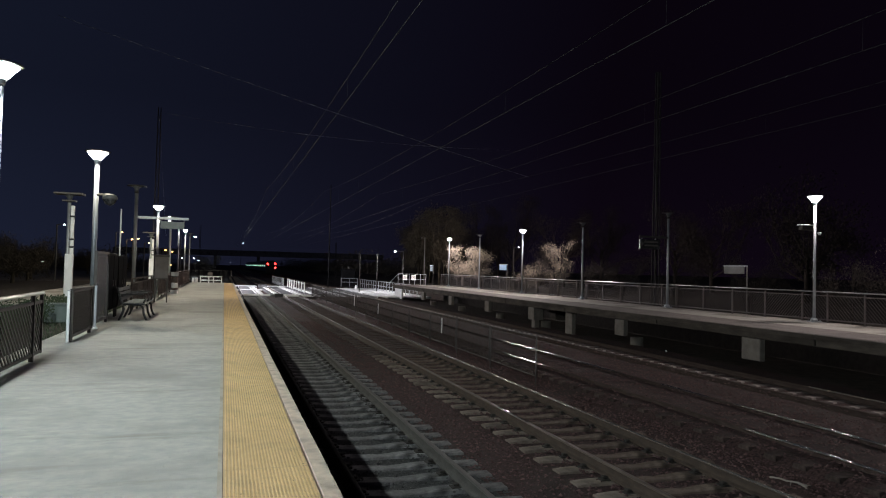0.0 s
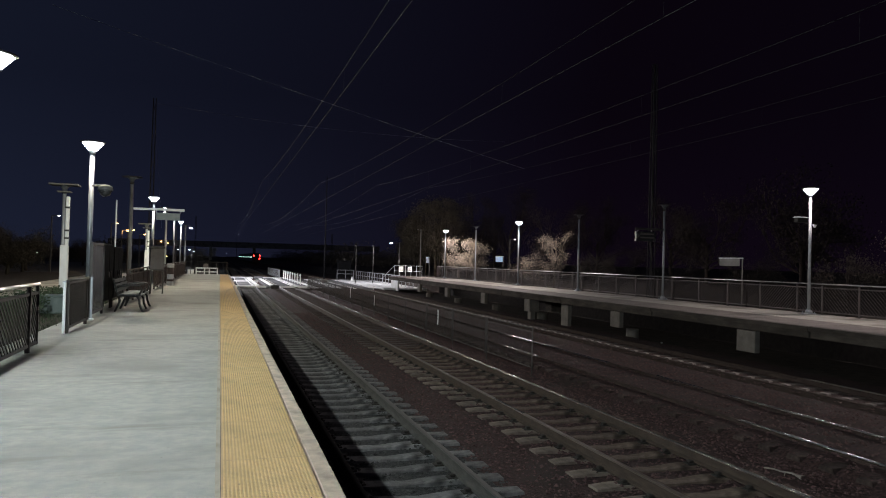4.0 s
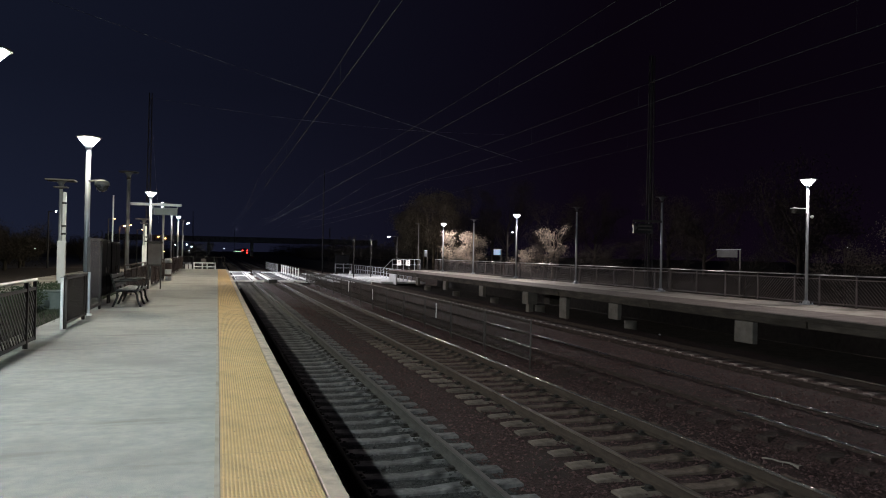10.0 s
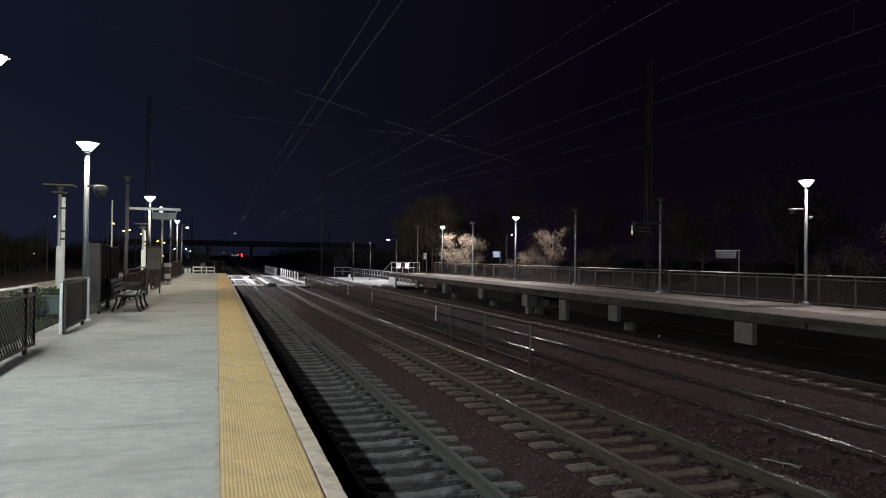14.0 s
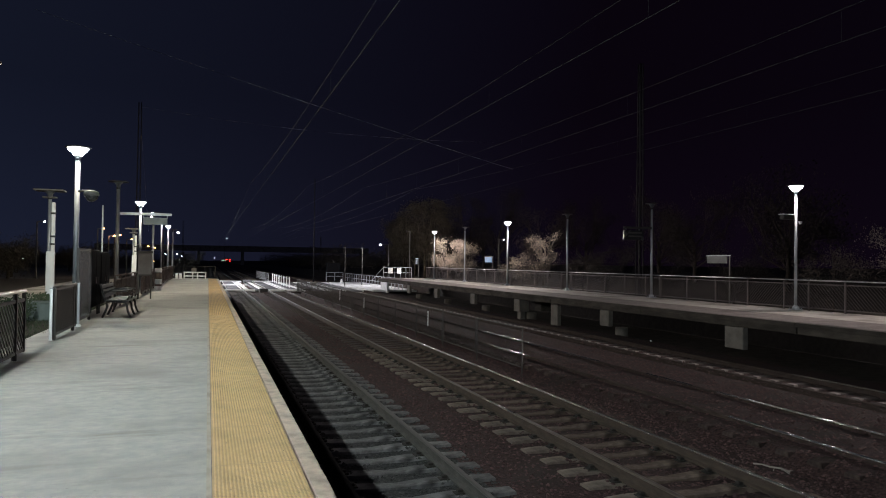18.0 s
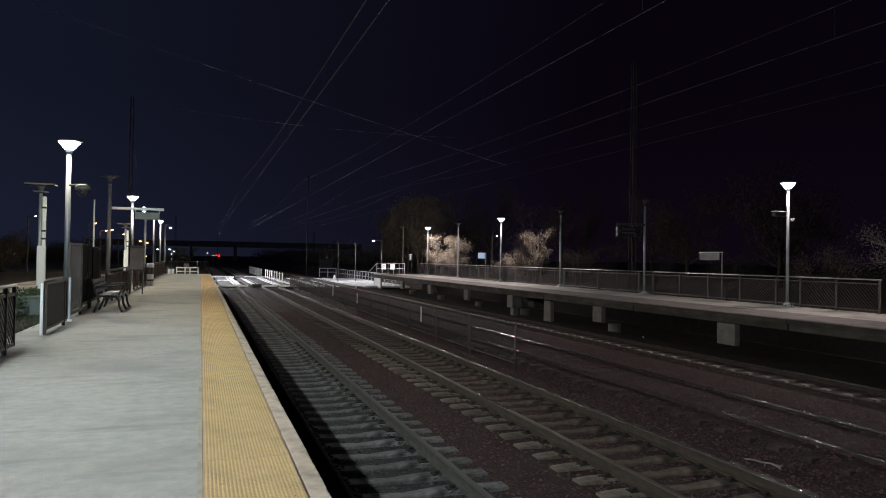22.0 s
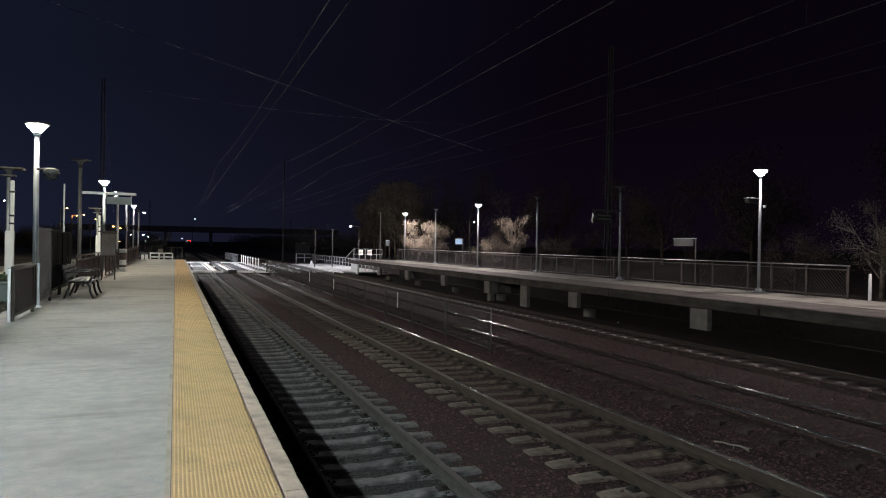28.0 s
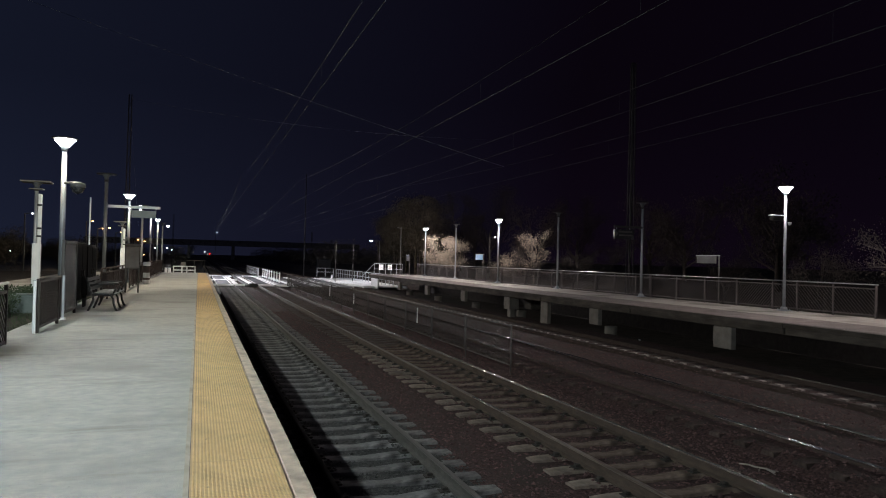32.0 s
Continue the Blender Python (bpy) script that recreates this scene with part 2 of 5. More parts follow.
HALFTOP = mixed("half_worn_rail_head", (0.072, 0.053, 0.042), (0.14, 0.108, 0.088), 3.0, (6, 0.4, 1), 0.48, 0.25, bump=0.0, rough_var=0.16)
POLISH = mixed("polished_rail_head", (0.66, 0.64, 0.62), (0.80, 0.78, 0.76), 9.0, (6, 0.15, 1), 0.25, 1.0, bump=0.0, rough_var=0.03)
SOIL = mixed("dark_soil", (0.030, 0.025, 0.022), (0.070, 0.057, 0.050), 3.0, (1, 1, 1), 0.97, bump=0.6, grain=20, spec=0.1)
ASPHALT = mixed("asphalt", (0.035, 0.035, 0.036), (0.06, 0.058, 0.056), 8.0, (1, 1, 1), 0.9, bump=0.4, grain=80)
GALV = mixed("galvanised_steel", (0.30, 0.31, 0.33), (0.42, 0.44, 0.46), 9.0, (1, 1, 0.4), 0.5, 0.55, bump=0.08, grain=120)
DARK = mixed("dark_bronze_paint", (0.036, 0.031, 0.028), (0.062, 0.055, 0.050), 9.0, (1, 1, 0.5), 0.55, 0.15, bump=0.1, grain=120, spec=0.3)
FENCE_R = mixed("weathered_brown_fence_paint", (0.058, 0.046, 0.046), (0.105, 0.084, 0.083), 8.0, (1, 1, 1), 0.6, 0.1, bump=0.1, grain=120, spec=0.3)
RAILBAR = mixed("worn_steel_handrail", (0.30, 0.29, 0.29), (0.44, 0.43, 0.43), 9.0, (1, 0.2, 1), 0.34, 0.8, bump=0.03, rough_var=0.06)
WHITE_P = mixed("white_paint", (0.70, 0.71, 0.71), (0.84, 0.84, 0.83), 5.0, (1, 1, 0.5), 0.55, bump=0.1, stain=(0.45, 0.44, 0.42), stain_scale=2.0)
WHITE_C = mixed("pale_crossing_panel", (0.60, 0.60, 0.60), (0.78, 0.78, 0.78), 3.0, (1, 1, 1), 0.75, bump=0.2, stain=(0.36, 0.35, 0.34), stain_scale=0.7, vary=0.06)
BLACK = mixed("black_rubber", (0.014, 0.014, 0.014), (0.03, 0.03, 0.03), 10.0, rough=0.7, bump=0.1)
WOOD = mixed("dark_bench_slats", (0.026, 0.028, 0.030), (0.052, 0.055, 0.058), 10.0, (1, 8, 1), 0.6, bump=0.15, vary=0.1, spec=0.25)
IRON = mixed("black_cast_iron", (0.018, 0.018, 0.019), (0.035, 0.034, 0.034), 10.0, rough=0.45, metal=0.3, bump=0.1)
# lamplit and unlit foliage are told apart in these leaf colours
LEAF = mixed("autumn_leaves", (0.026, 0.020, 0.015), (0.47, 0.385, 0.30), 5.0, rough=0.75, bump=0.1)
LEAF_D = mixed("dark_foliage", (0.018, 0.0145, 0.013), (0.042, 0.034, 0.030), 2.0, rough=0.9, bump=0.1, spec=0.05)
HEDGE = mixed("evergreen_shrub", (0.025, 0.04, 0.018), (0.06, 0.085, 0.04), 6.0, rough=0.7, bump=0.1)
BARK = mixed("bark", (0.06, 0.05, 0.04), (0.13, 0.11, 0.09), 8.0, (1, 1, 0.2), 0.9, bump=0.5, grain=30)
WIRE = mixed("weathered_copper_wire", (0.007, 0.0072, 0.0078), (0.014, 0.014, 0.0146), 4.0, rough=0.85, metal=0.1, bump=0)
POLE_W = mixed("catenary_mast_steel", (0.09, 0.085, 0.08), (0.15, 0.14, 0.13), 5.0, (1, 1, 0.3), 0.7, 0.4, bump=0.15)
SIGN_BLUE = mixed("blue_sign_face", (0.16, 0.34, 0.62), (0.20, 0.40, 0.70), 2.0, rough=0.4, bump=0)
SIGN_W = mixed("white_sign_face", (0.12, 0.115, 0.118), (0.17, 0.16, 0.165), 2.0, rough=0.18, bump=0)
SIGN_D = mixed("dark_display_face", (0.02, 0.02, 0.022), (0.035, 0.035, 0.037), 3.0, rough=0.25, bump=0)
BROWN = mixed("brown_panel", (0.10, 0.07, 0.06), (0.16, 0.115, 0.10), 4.0, rough=0.6, bump=0.1)
TRAIN = mixed("stainless_train_side", (0.030, 0.031, 0.033), (0.045, 0.046, 0.048), 2.0, (1, 0.1, 3), 0.5, 0.3, bump=0, spec=0.2)
LIT_LENS = glowing("lit_lamp_lens", (0.88, 0.97, 1.0), 14.0)
LIT_FAR = glowing("lit_white_lamp", (0.92, 0.96, 1.0), 9.0)
LIT_SODIUM = glowing("lit_sodium_lamp", (1.0, 0.52, 0.20), 8.0)
LIT_RED = glowing("red_tail_lamp", (1.0, 0.022, 0.02), 12.0)
LIT_WINDOW = glowing("lit_train_window", (0.50, 0.95, 0.80), 1.5)
DULL_LENS = mixed("unlit_frosted_lens", (0.06, 0.063, 0.068), (0.085, 0.09, 0.095), 5.0, rough=0.5, bump=0)

# ---- building helpers ----


def box(bm, x0, x1, y0, y1, z0, z1, bevel=0.0):
    vs = [bm.verts.new(p) for p in ((x0, y0, z0), (x1, y0, z0), (x1, y1, z0), (x0, y1, z0), (x0, y0, z1), (x1, y0, z1), (x1, y1, z1), (x0, y1, z1))]
    fs = [bm.faces.new([vs[i] for i in f]) for f in ((3, 2, 1, 0), (4, 5, 6, 7), (0, 1, 5, 4), (1, 2, 6, 5), (2, 3, 7, 6), (3, 0, 4, 7))]
    if bevel:
        bmesh.ops.bevel(bm, geom=list({e for f in fs for e in f.edges}), offset=bevel, segments=1, affect="EDGES")
    return bm


def rod(bm, a, b, r, n=8, r2=None):
    """A round bar from a to b, tapered to r2."""
    a, b = Vector(a), Vector(b)
    q = (b - a).to_track_quat("Z", "Y")
    r2 = r if r2 is None else r2
    rings = [[bm.verts.new(c + q @ Vector((rr * math.cos(2 * math.pi * i / n), rr * math.sin(2 * math.pi * i / n), 0))) for i in range(n)] for c, rr in ((a, r), (b, r2))]
    for i in range(n):
        f = bm.faces.new((rings[0][i], rings[0][(i + 1) % n], rings[1][(i + 1) % n], rings[1][i]))
        f.smooth = n > 6
    bm.faces.new(rings[0][::-1])
    bm.faces.new(rings[1])
    return bm


def bent(bm, pts, r, n=8):
    """One round bar swept through the points."""
    pts = [Vector(p) for p in pts]
    rings = []
    for i, p in enumerate(pts):
        way = (pts[min(i + 1, len(pts) - 1)] - pts[max(i - 1, 0)]).normalized()
        q = way.to_track_quat("Z", "Y")
        rings.append([bm.verts.new(p + q @ Vector((r * math.cos(2 * math.pi * k / n), r * math.sin(2 * math.pi * k / n), 0))) for k in range(n)])
    for a, b in zip(rings, rings[1:]):
        for k in range(n):
            bm.faces.new((a[k], a[(k + 1) % n], b[(k + 1) % n], b[k])).smooth = n > 4
    bm.faces.new(rings[0][::-1])
    bm.faces.new(rings[-1])
    return bm


def turned(bm, profile, n=16, centre=(0, 0)):
    """A turned solid from (radius, height) pairs, bottom to top."""
    rings = [[bm.verts.new((centre[0] + r * math.cos(2 * math.pi * i / n), centre[1] + r * math.sin(2 * math.pi * i / n), z)) for i in range(n)] for r, z in profile]
    for a, b in zip(rings, rings[1:]):
        for i in range(n):
            bm.faces.new((a[i], a[(i + 1) % n], b[(i + 1) % n], b[i])).smooth = True
    bm.faces.new(rings[0][::-1])
    bm.faces.new(rings[-1])
    return bm


def mesh_of(name, bm, material):
    me = bpy.data.meshes.new(name)
    bm.to_mesh(me)
    bm.free()
    me.materials.append(material)
    return me


def part(name, bm, material, parent=None, label=""):
    ob = new(name, mesh_of(name, bm, material))
    ob.parent = parent
    return tagged(ob, label)


def piece(name, me, parent, x, y, z, rz=0.0):
    ob = new(name, me)
    ob.parent = parent
    ob.location, ob.rotation_euler = (x, y, z), (0, 0, radians(rz))
    return ob


def thing(name, x, y, z, label, category, group="", rz=0.0, kind=""):
    ob = new(name)
    ob.empty_display_size = 0.2
    ob.location, ob.rotation_euler = (x, y, z), (0, 0, radians(rz))
    return tagged(ob, label, category, group, kind)


def bm_new():
    return bmesh.new()


def raw(name, verts, faces, material):
    me = bpy.data.meshes.new(name)
    me.from_pydata(verts, [], faces)
    me.materials.append(material)
    return new(name, me)


# ---- ground, platforms ----


def build_ground():
    bm = bm_new()
    # one sheet, stepped: railway cut, banks on both sides
    xs = [-900, -60, -9, -3.16, -3.13, -1.6, 20.6, 22.5, 40, 900]
    zs = [-0.35, -0.3, -0.06, -0.05, -1.62, -1.62, -1.55, -0.35, 0.2, 1.0]
    ys = [-200, -20, 0, 15, 30, 45, 59.3, 60.5, 100, 200, 500, 1500, 3000]
    grid = []
    for y in ys:
        row = []
        for x, z in zip(xs, zs):
            if y > 60 and -9 <= x < -1.7:
                z = -1.0 if x < -3 else -1.5
            row.append(bm.verts.new((x, y, z)))
        grid.append(row)
    for r, s in zip(grid, grid[1:]):
        for i in range(len(xs) - 1):
            bm.faces.new((r[i], r[i + 1], s[i + 1], s[i]))
    tagged(part("ground", bm, SOIL), "dark bare earth and grass beside the railway", "ground", kind="structure")

    # ballast bed: a gently uneven sheet
    rng = random.Random(4)
    bm = bm_new()
    xs = [0.2 + 0.42 * i for i in range(39)]
    ys = [-6 + 0.5 * i for i in range(80)] + [34 + 2.0 * i for i in range(60)] + [154, 200, 300, 500, 900, 1500]
    g = [[bm.verts.new((x, y, STONE_Z + (0.148 if 8.4 < x < 12.75 else 0.045 if x >= 12.75 else 0.0) + rng.uniform(-0.014, 0.012) * (1.3 if x > 8.4 else 1.0) - (0.10 * max(0, 1 - abs(x - 7.93) / 0.9)) - 0.12 * max(0, (0.7 - x)))) for x in xs] for y in ys]
    for r, s in zip(g, g[1:]):
        for i in range(len(xs) - 1):
            bm.faces.new((r[i], r[i + 1], s[i + 1], s[i]))
    # haze-greyed ballast round the nearest track, brown elsewhere
    for face in bm.faces:
        face.material_index = int(face.calc_center_median().x < 3.6)
    bed = part("ballast_bed", bm, BALLAST)
    bed.data.materials.append(BALLAST_G)
    tagged(bed, "dark crushed stone ballast under the tracks", "ballast", kind="structure")

    # loose stones on it, along the near stretch
    tie0 = (0.417, 0.284, 0.10, 0.25)
    for x0, x1, count, far, m, name, label in ((1.5, 3.75, 9000, 24, STONES_G, "grey_ballast_stones", "loose grey ballast stones round the nearest track"), (3.6, 14.9, 46000, 34, STONES, "ballast_stones", "loose grey-brown ballast stones")):
        v, f = [], []
        for _ in range(count):
            y = 4.0 + far * rng.random() ** 1.5
            x = rng.uniform(x0, x1)
            n = min(range(4), key=lambda i: abs(x - TRACKS[i]))
            near = abs(x - TRACKS[n])
            z = STONE_Z + (0.148 if 8.4 < x < 12.75 else 0.045 if x >= 12.75 else 0.0) + rng.uniform(-0.01, 0.02)
            on_tie = near < 1.38 and abs(((y - tie0[n] + 0.305) % 0.61) - 0.305) < 0.155
            # heaped over the ties beside the rails, and more so on the two far tracks
            heap = max(0.0, 1 - abs(near - 0.92) / 0.16) + 0.8 * max(0.0, 1 - abs(near - 0.60) / 0.14)
            if on_tie and rng.random() > (0.25 if n == 2 else 0.05 if n == 3 else 0.55 * heap):
                continue
            if 0.67 < near < 0.84 or (n == 3 and on_tie and 0.08 < x - TRACKS[3] < 0.38):
                continue
            if on_tie or heap > 0.3:
                z += 0.042
            r = rng.uniform(0.017, 0.040)
            a = rng.uniform(0, 6.28)
            k = len(v)
            for i in range(4):
                rr = r * rng.uniform(0.7, 1.2)
                v.append((x + rr * math.cos(a + i * 1.571), y + rr * math.sin(a + i * 1.571), z + r * rng.uniform(-0.2, 0.3)))
            v.append((x + r * rng.uniform(-0.3, 0.3), y + r * rng.uniform(-0.3, 0.3), z + r * rng.uniform(0.5, 0.9)))
            f += [(k, k + 1, k + 4), (k + 1, k + 2, k + 4), (k + 2, k + 3, k + 4), (k + 3, k, k + 4)]
        tagged(raw(name, v, f, m), label, "stones", kind="stuff")


def build_left_platform():
    bm = bm_new()
    box(bm, -3.14, STRIP0 - 0.005, -14, LEFT_END, -0.22, 0.0)
    deck = part("platform_left", bm, DECK)
    tagged(deck, "long grey broomed concrete platform deck", "platform", kind="structure")
    bm = bm_new()
    box(bm, STRIP0 - 0.004, STRIP1 - 0.004, -14, LEFT_END, -0.30, -0.012)
    part("edge_beam", bm, GRIME, deck)
    bm = bm_new()
    box(bm, STRIP0 - 0.035, STRIP0 - 0.002, -14, LEFT_END, -0.02, 0.0025)
    part("joint_sealant", bm, SEAL, deck, "soiled brown sealant line beside the tiles")
    bm = bm_new()
    box(bm, -0.62, -0.40, -14, LEFT_END, -1.7, -0.22)
    part("foundation_wall", bm, R_DECK, deck)

    # tactile tiles with their raised studs
    w, d = STRIP1 - STRIP0 - 0.004, 1.218

    def tile_mesh(nx, ny, r0, r1, hgt):
        bm = bm_new()
        box(bm, 0, w, 0, d, -0.008, 0.003)
        for i in range(nx):
            for j in range(ny):
                cx, cy = 0.008 + (w - 0.016) * (i + 0.5) / nx, 0.008 + (d - 0.016) * (j + 0.5) / ny
                lo = [bm.verts.new((cx + a * r0, cy + b * r0, 0.003)) for a, b in ((-1, 0), (0, -1), (1, 0), (0, 1))]
                hi = [bm.verts.new((cx + a * r1, cy + b * r1, 0.003 + hgt)) for a, b in ((-1, 0), (0, -1), (1, 0), (0, 1))]
                for q in [hi] + [(lo[k], lo[(k + 1) % 4], hi[(k + 1) % 4], hi[k]) for k in range(4)]:
                    bm.faces.new(q).material_index = 1
        me = mesh_of("tactile_tile", bm, YELLOW_B)
        me.materials.append(YELLOW)
        return me

    fine, coarse = tile_mesh(24, 42, 0.0095, 0.0058, 0.0035), tile_mesh(12, 22, 0.018, 0.011, 0.004)
    y = -12.98
    while y < LEFT_END - 1.0:
        piece("tactile_tile", fine if -3 < y < 19 else coarse, deck, STRIP0 + 0.002, y, 0)
        y += 1.22
    # edge pieces
    rng = random.Random(2)
    meshes = []
    for k in range(6):
        # a block with a worn, chipped arris towards the track
        bm = bm_new()
        wd, ln, seg = EDGE - STRIP1 - 0.012, 2.062, 40
        rings = []
        chip = [0.0] * (seg + 1)
        for _ in range(5):
            c, d = rng.randrange(2, seg - 2), rng.uniform(0.003, 0.010)
            chip[c] = d
            chip[c + 1] = max(chip[c + 1], d * rng.uniform(0.3, 0.9))
        for i in range(seg + 1):
            yy = ln * i / seg
            o = 0.006 + chip[i] + rng.uniform(0, 0.002)
            u = rng.uniform(0, 0.004)
            rings.append([bm.verts.new(p) for p in ((0, yy, -0.20), (wd, yy, -0.20), (wd, yy, 0.002 - o * 1.3), (wd - o, yy, 0.002), (0.005 + u, yy, 0.002), (0, yy, -0.004))])
        for r, s in zip(rings, rings[1:]):
            for i in range(6):
                bm.faces.new((r[i], r[(i + 1) % 6], s[(i + 1) % 6], s[i]))
        bm.faces.new(rings[0])
        bm.faces.new(rings[-1][::-1])
        bmesh.ops.recalc_face_normals(bm, faces=bm.faces)
        meshes.append(mesh_of("edge_block", bm, COPING))
    y = -12.35
    while y < LEFT_END - 1.5:
        o = piece("edge_block", meshes[rng.randrange(6)], deck, STRIP1 + 0.014, y, rng.uniform(-0.003, 0.002))
        y += 2.07


def build_right_platform():
    deck = thing("platform_right", 0, 0, 0, "raised concrete platform on piers across the tracks", "platform", kind="structure")
    y0, rng = R_START, random.Random(6)
    while y0 < R_END - 0.2:
        y1 = min(y0 + 7.3, R_END)
        bm = bm_new()
        box(bm, 17.26, R_BACK, y0 + 0.012, y1 - 0.012, -0.13, rng.uniform(-0.006, 0.0), 0.01)
        part("deck_slab", bm, R_DECK, deck)
        bm = bm_new()
        box(bm, R_EDGE, 17.25, y0 + 0.012, y1 - 0.012, -0.13, rng.uniform(-0.006, 0.0), 0.02)
        part("edge_slab", bm, R_FRONT, deck, "darker slab along the platform edge")
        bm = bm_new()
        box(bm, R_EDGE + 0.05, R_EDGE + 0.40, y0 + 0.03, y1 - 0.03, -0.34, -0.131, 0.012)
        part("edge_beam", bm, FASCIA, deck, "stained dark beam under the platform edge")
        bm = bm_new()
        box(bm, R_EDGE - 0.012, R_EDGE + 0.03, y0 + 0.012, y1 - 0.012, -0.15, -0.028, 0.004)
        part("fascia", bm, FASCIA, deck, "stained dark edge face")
        y0 = y1
    for y in (-11.5, -4.2, 3.1, 10.4, 17.78, 25.2, 30.25, 33.8, 40.3, 47.6, 54.85):
        d = 0.55 if y == 33.8 else 0.2
        pier = thing("platform_pier", 15.75 if y == 30.25 else 15.4, y, -1.66, "pale concrete pier holding up the platform", "pier", "piers under the far platform")
        bm = bm_new()
        box(bm, 0.0, d, -0.45 if y < 20 else -0.35, 0.35, 0.0 if y == 30.25 else 0.63 if y < 20 else 0.66, 1.30, 0.02)
        part("haunch", bm, GRIME_L, pier)
        if d > 0.3:
            bm = bm_new()
            box(bm, 0.14, 0.40, -0.2, 0.2, 0.0, 0.66, 0.02)
            part("lower_column", bm, GRIME_L, pier)
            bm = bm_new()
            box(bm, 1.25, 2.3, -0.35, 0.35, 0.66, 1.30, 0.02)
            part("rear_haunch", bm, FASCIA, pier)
        if y > 20 and y != 30.25:
            bm = bm_new()
            rod(bm, (1.0, 0.25, 0.0), (1.0, 0.25, 0.56), 0.26, 18)
            part("footing", bm, GRIME_L, pier)
    bm = bm_new()
    box(bm, 16.2, 16.35, R_END + 0.1, R_END + 2.8, -1.66, -0.02, 0.02)
    part("stair_wall", bm, WHITE_C, deck, "floodlit white side wall of the stairs")
    bm = bm_new()
    box(bm, 20.3, 20.6, R_START, R_END, -1.7, -0.3)
    # wall coloured dark in place of the shade under the platform
    part("back_wall", bm, MAST, deck)


# ---- tracks ----


def build_tracks():
    bm = bm_new()
    prof = ((-1.34, -0.10, 0.0), (-1.06, -0.05, 0.0), (-0.84, -0.04, 0.0), (-0.55, -0.02, 0.0), (0.0, -0.035, 0.0), (0.44, -0.02, 0.0), (0.67, -0.02, 0.0), (1.34, -0.10, 0.0))
    rows = []
    for x, _, _ in prof:
        top = 0.0 if abs(x) > 0.4 else -0.028
        wt, wb = 0.128 if abs(x) > 0.4 else 0.105, 0.155
        end = 0.012 if abs(x) > 1.2 else 0
        rows.append([bm.verts.new(p) for p in ((x, -wb, -0.12), (x, wb, -0.12), (x, wt - end, top - end), (x, -wt + end, top - end))])
    for a, b in zip(rows, rows[1:]):
        for i in range(4):
            bm.faces.new((a[i], a[(i + 1) % 4], b[(i + 1) % 4], b[i]))
    bm.faces.new(rows[0])
    bm.faces.new(rows[-1][::-1])
    bmesh.ops.recalc_face_normals(bm, faces=bm.faces)
    tie = mesh_of("tie", bm, TIE)
    # a darker copy, laid on the second track past y 23
    soiled = tie.copy()
    soiled.materials.clear()
    soiled.materials.append(TIE_D)
    grey = tie.copy()
    grey.materials.clear()
    grey.materials.append(TIE_G)
    # sunk in stones, with a pale patch right of its middle
    bm = bm_new()
    rows = []
    for x in (-1.34, -0.6, 0.0, 0.16, 0.29, 0.44, 0.67, 1.34):
        wt = 0.10 if 0.05 < x < 0.4 else 0.12
        rows.append([bm.verts.new(p) for p in ((x, -0.15, -0.12), (x, 0.15, -0.12), (x, wt, 0.0), (x, -wt, 0.0))])
    for a, b in zip(rows, rows[1:]):
        for i in range(4):
            bm.faces.new((a[i], a[(i + 1) % 4], b[(i + 1) % 4], b[i]))
    bm.faces.new(rows[0])
    bm.faces.new(rows[-1][::-1])
    bmesh.ops.recalc_face_normals(bm, faces=bm.faces)
    sunk = mesh_of("tie", bm, TIE_D)
    sunk.materials.append(TIE_L)
    for p in sunk.polygons:
        if 0.17 < p.center.x < 0.28:
            p.material_index = 1
    buried = soiled.copy()
    buried.materials.clear()
    buried.materials.append(TIE_B)
    # left ends pale as if lit; the rest's colour holds dirt and shade
    tie.materials.append(TIE_M)
    for p in tie.polygons:
        if p.center.x > -0.6:
            p.material_index = 1
    bm = bm_new()
    box(bm, -0.075, 0.075, -0.07, 0.07, 0, 0.022, 0.008)
    box(bm, -0.04, 0.04, -0.045, 0.045, 0.023, 0.06, 0.012)
    clip = mesh_of("rail_clip", bm, CLIP)
    for n, cx in enumerate(TRACKS):
        track = thing("railway_track", cx, 0, RAIL_Z, "steel rails on pale concrete ties in dark ballast", "railway track", "four parallel tracks")
        for side in (-1, 1):
            bm = bm_new()
            x = side * 0.7525
            sect = [(-0.075, -0.172), (0.075, -0.172), (0.07, -0.155), (0.012, -0.135), (0.010, -0.045), (0.0345, -0.034), (0.0345, -0.008), (-0.0345, -0.008), (-0.0345, -0.034), (-0.010, -0.045), (-0.012, -0.135), (-0.07, -0.155)]
            a = [bm.verts.new((x + p, -8, q)) for p, q in sect]
            b = [bm.verts.new((x + p, 1400, q)) for p, q in sect]
            for i in range(len(sect)):
                bm.faces.new((a[i], a[(i + 1) % len(sect)], b[(i + 1) % len(sect)], b[i]))
            bmesh.ops.recalc_face_normals(bm, faces=bm.faces)
            rail = part("rail", bm, (RUST_SHADED, RUST_G, RUST, RUST, RUST_B, RUST_B, RUST_B, RUST_B)[2 * n + (side > 0)], track)
            # a gently crowned head with rounded corners
            half = [(0.036, -0.024), (0.036, -0.0145), (0.0351, -0.0098), (0.0325, -0.0058), (0.0285, -0.0032), (0.022, -0.0016), (0.014, -0.0006), (0.007, -0.0001)]
            sect = half + [(0.0, 0.0)] + [(-p, q) for p, q in half[::-1]]
            head = (RUST_SHADED, DULLTOP, HALFTOP, RAILTOP, POLISH, POLISH, RUST_B, RAILTOP)[2 * n + (side > 0)]
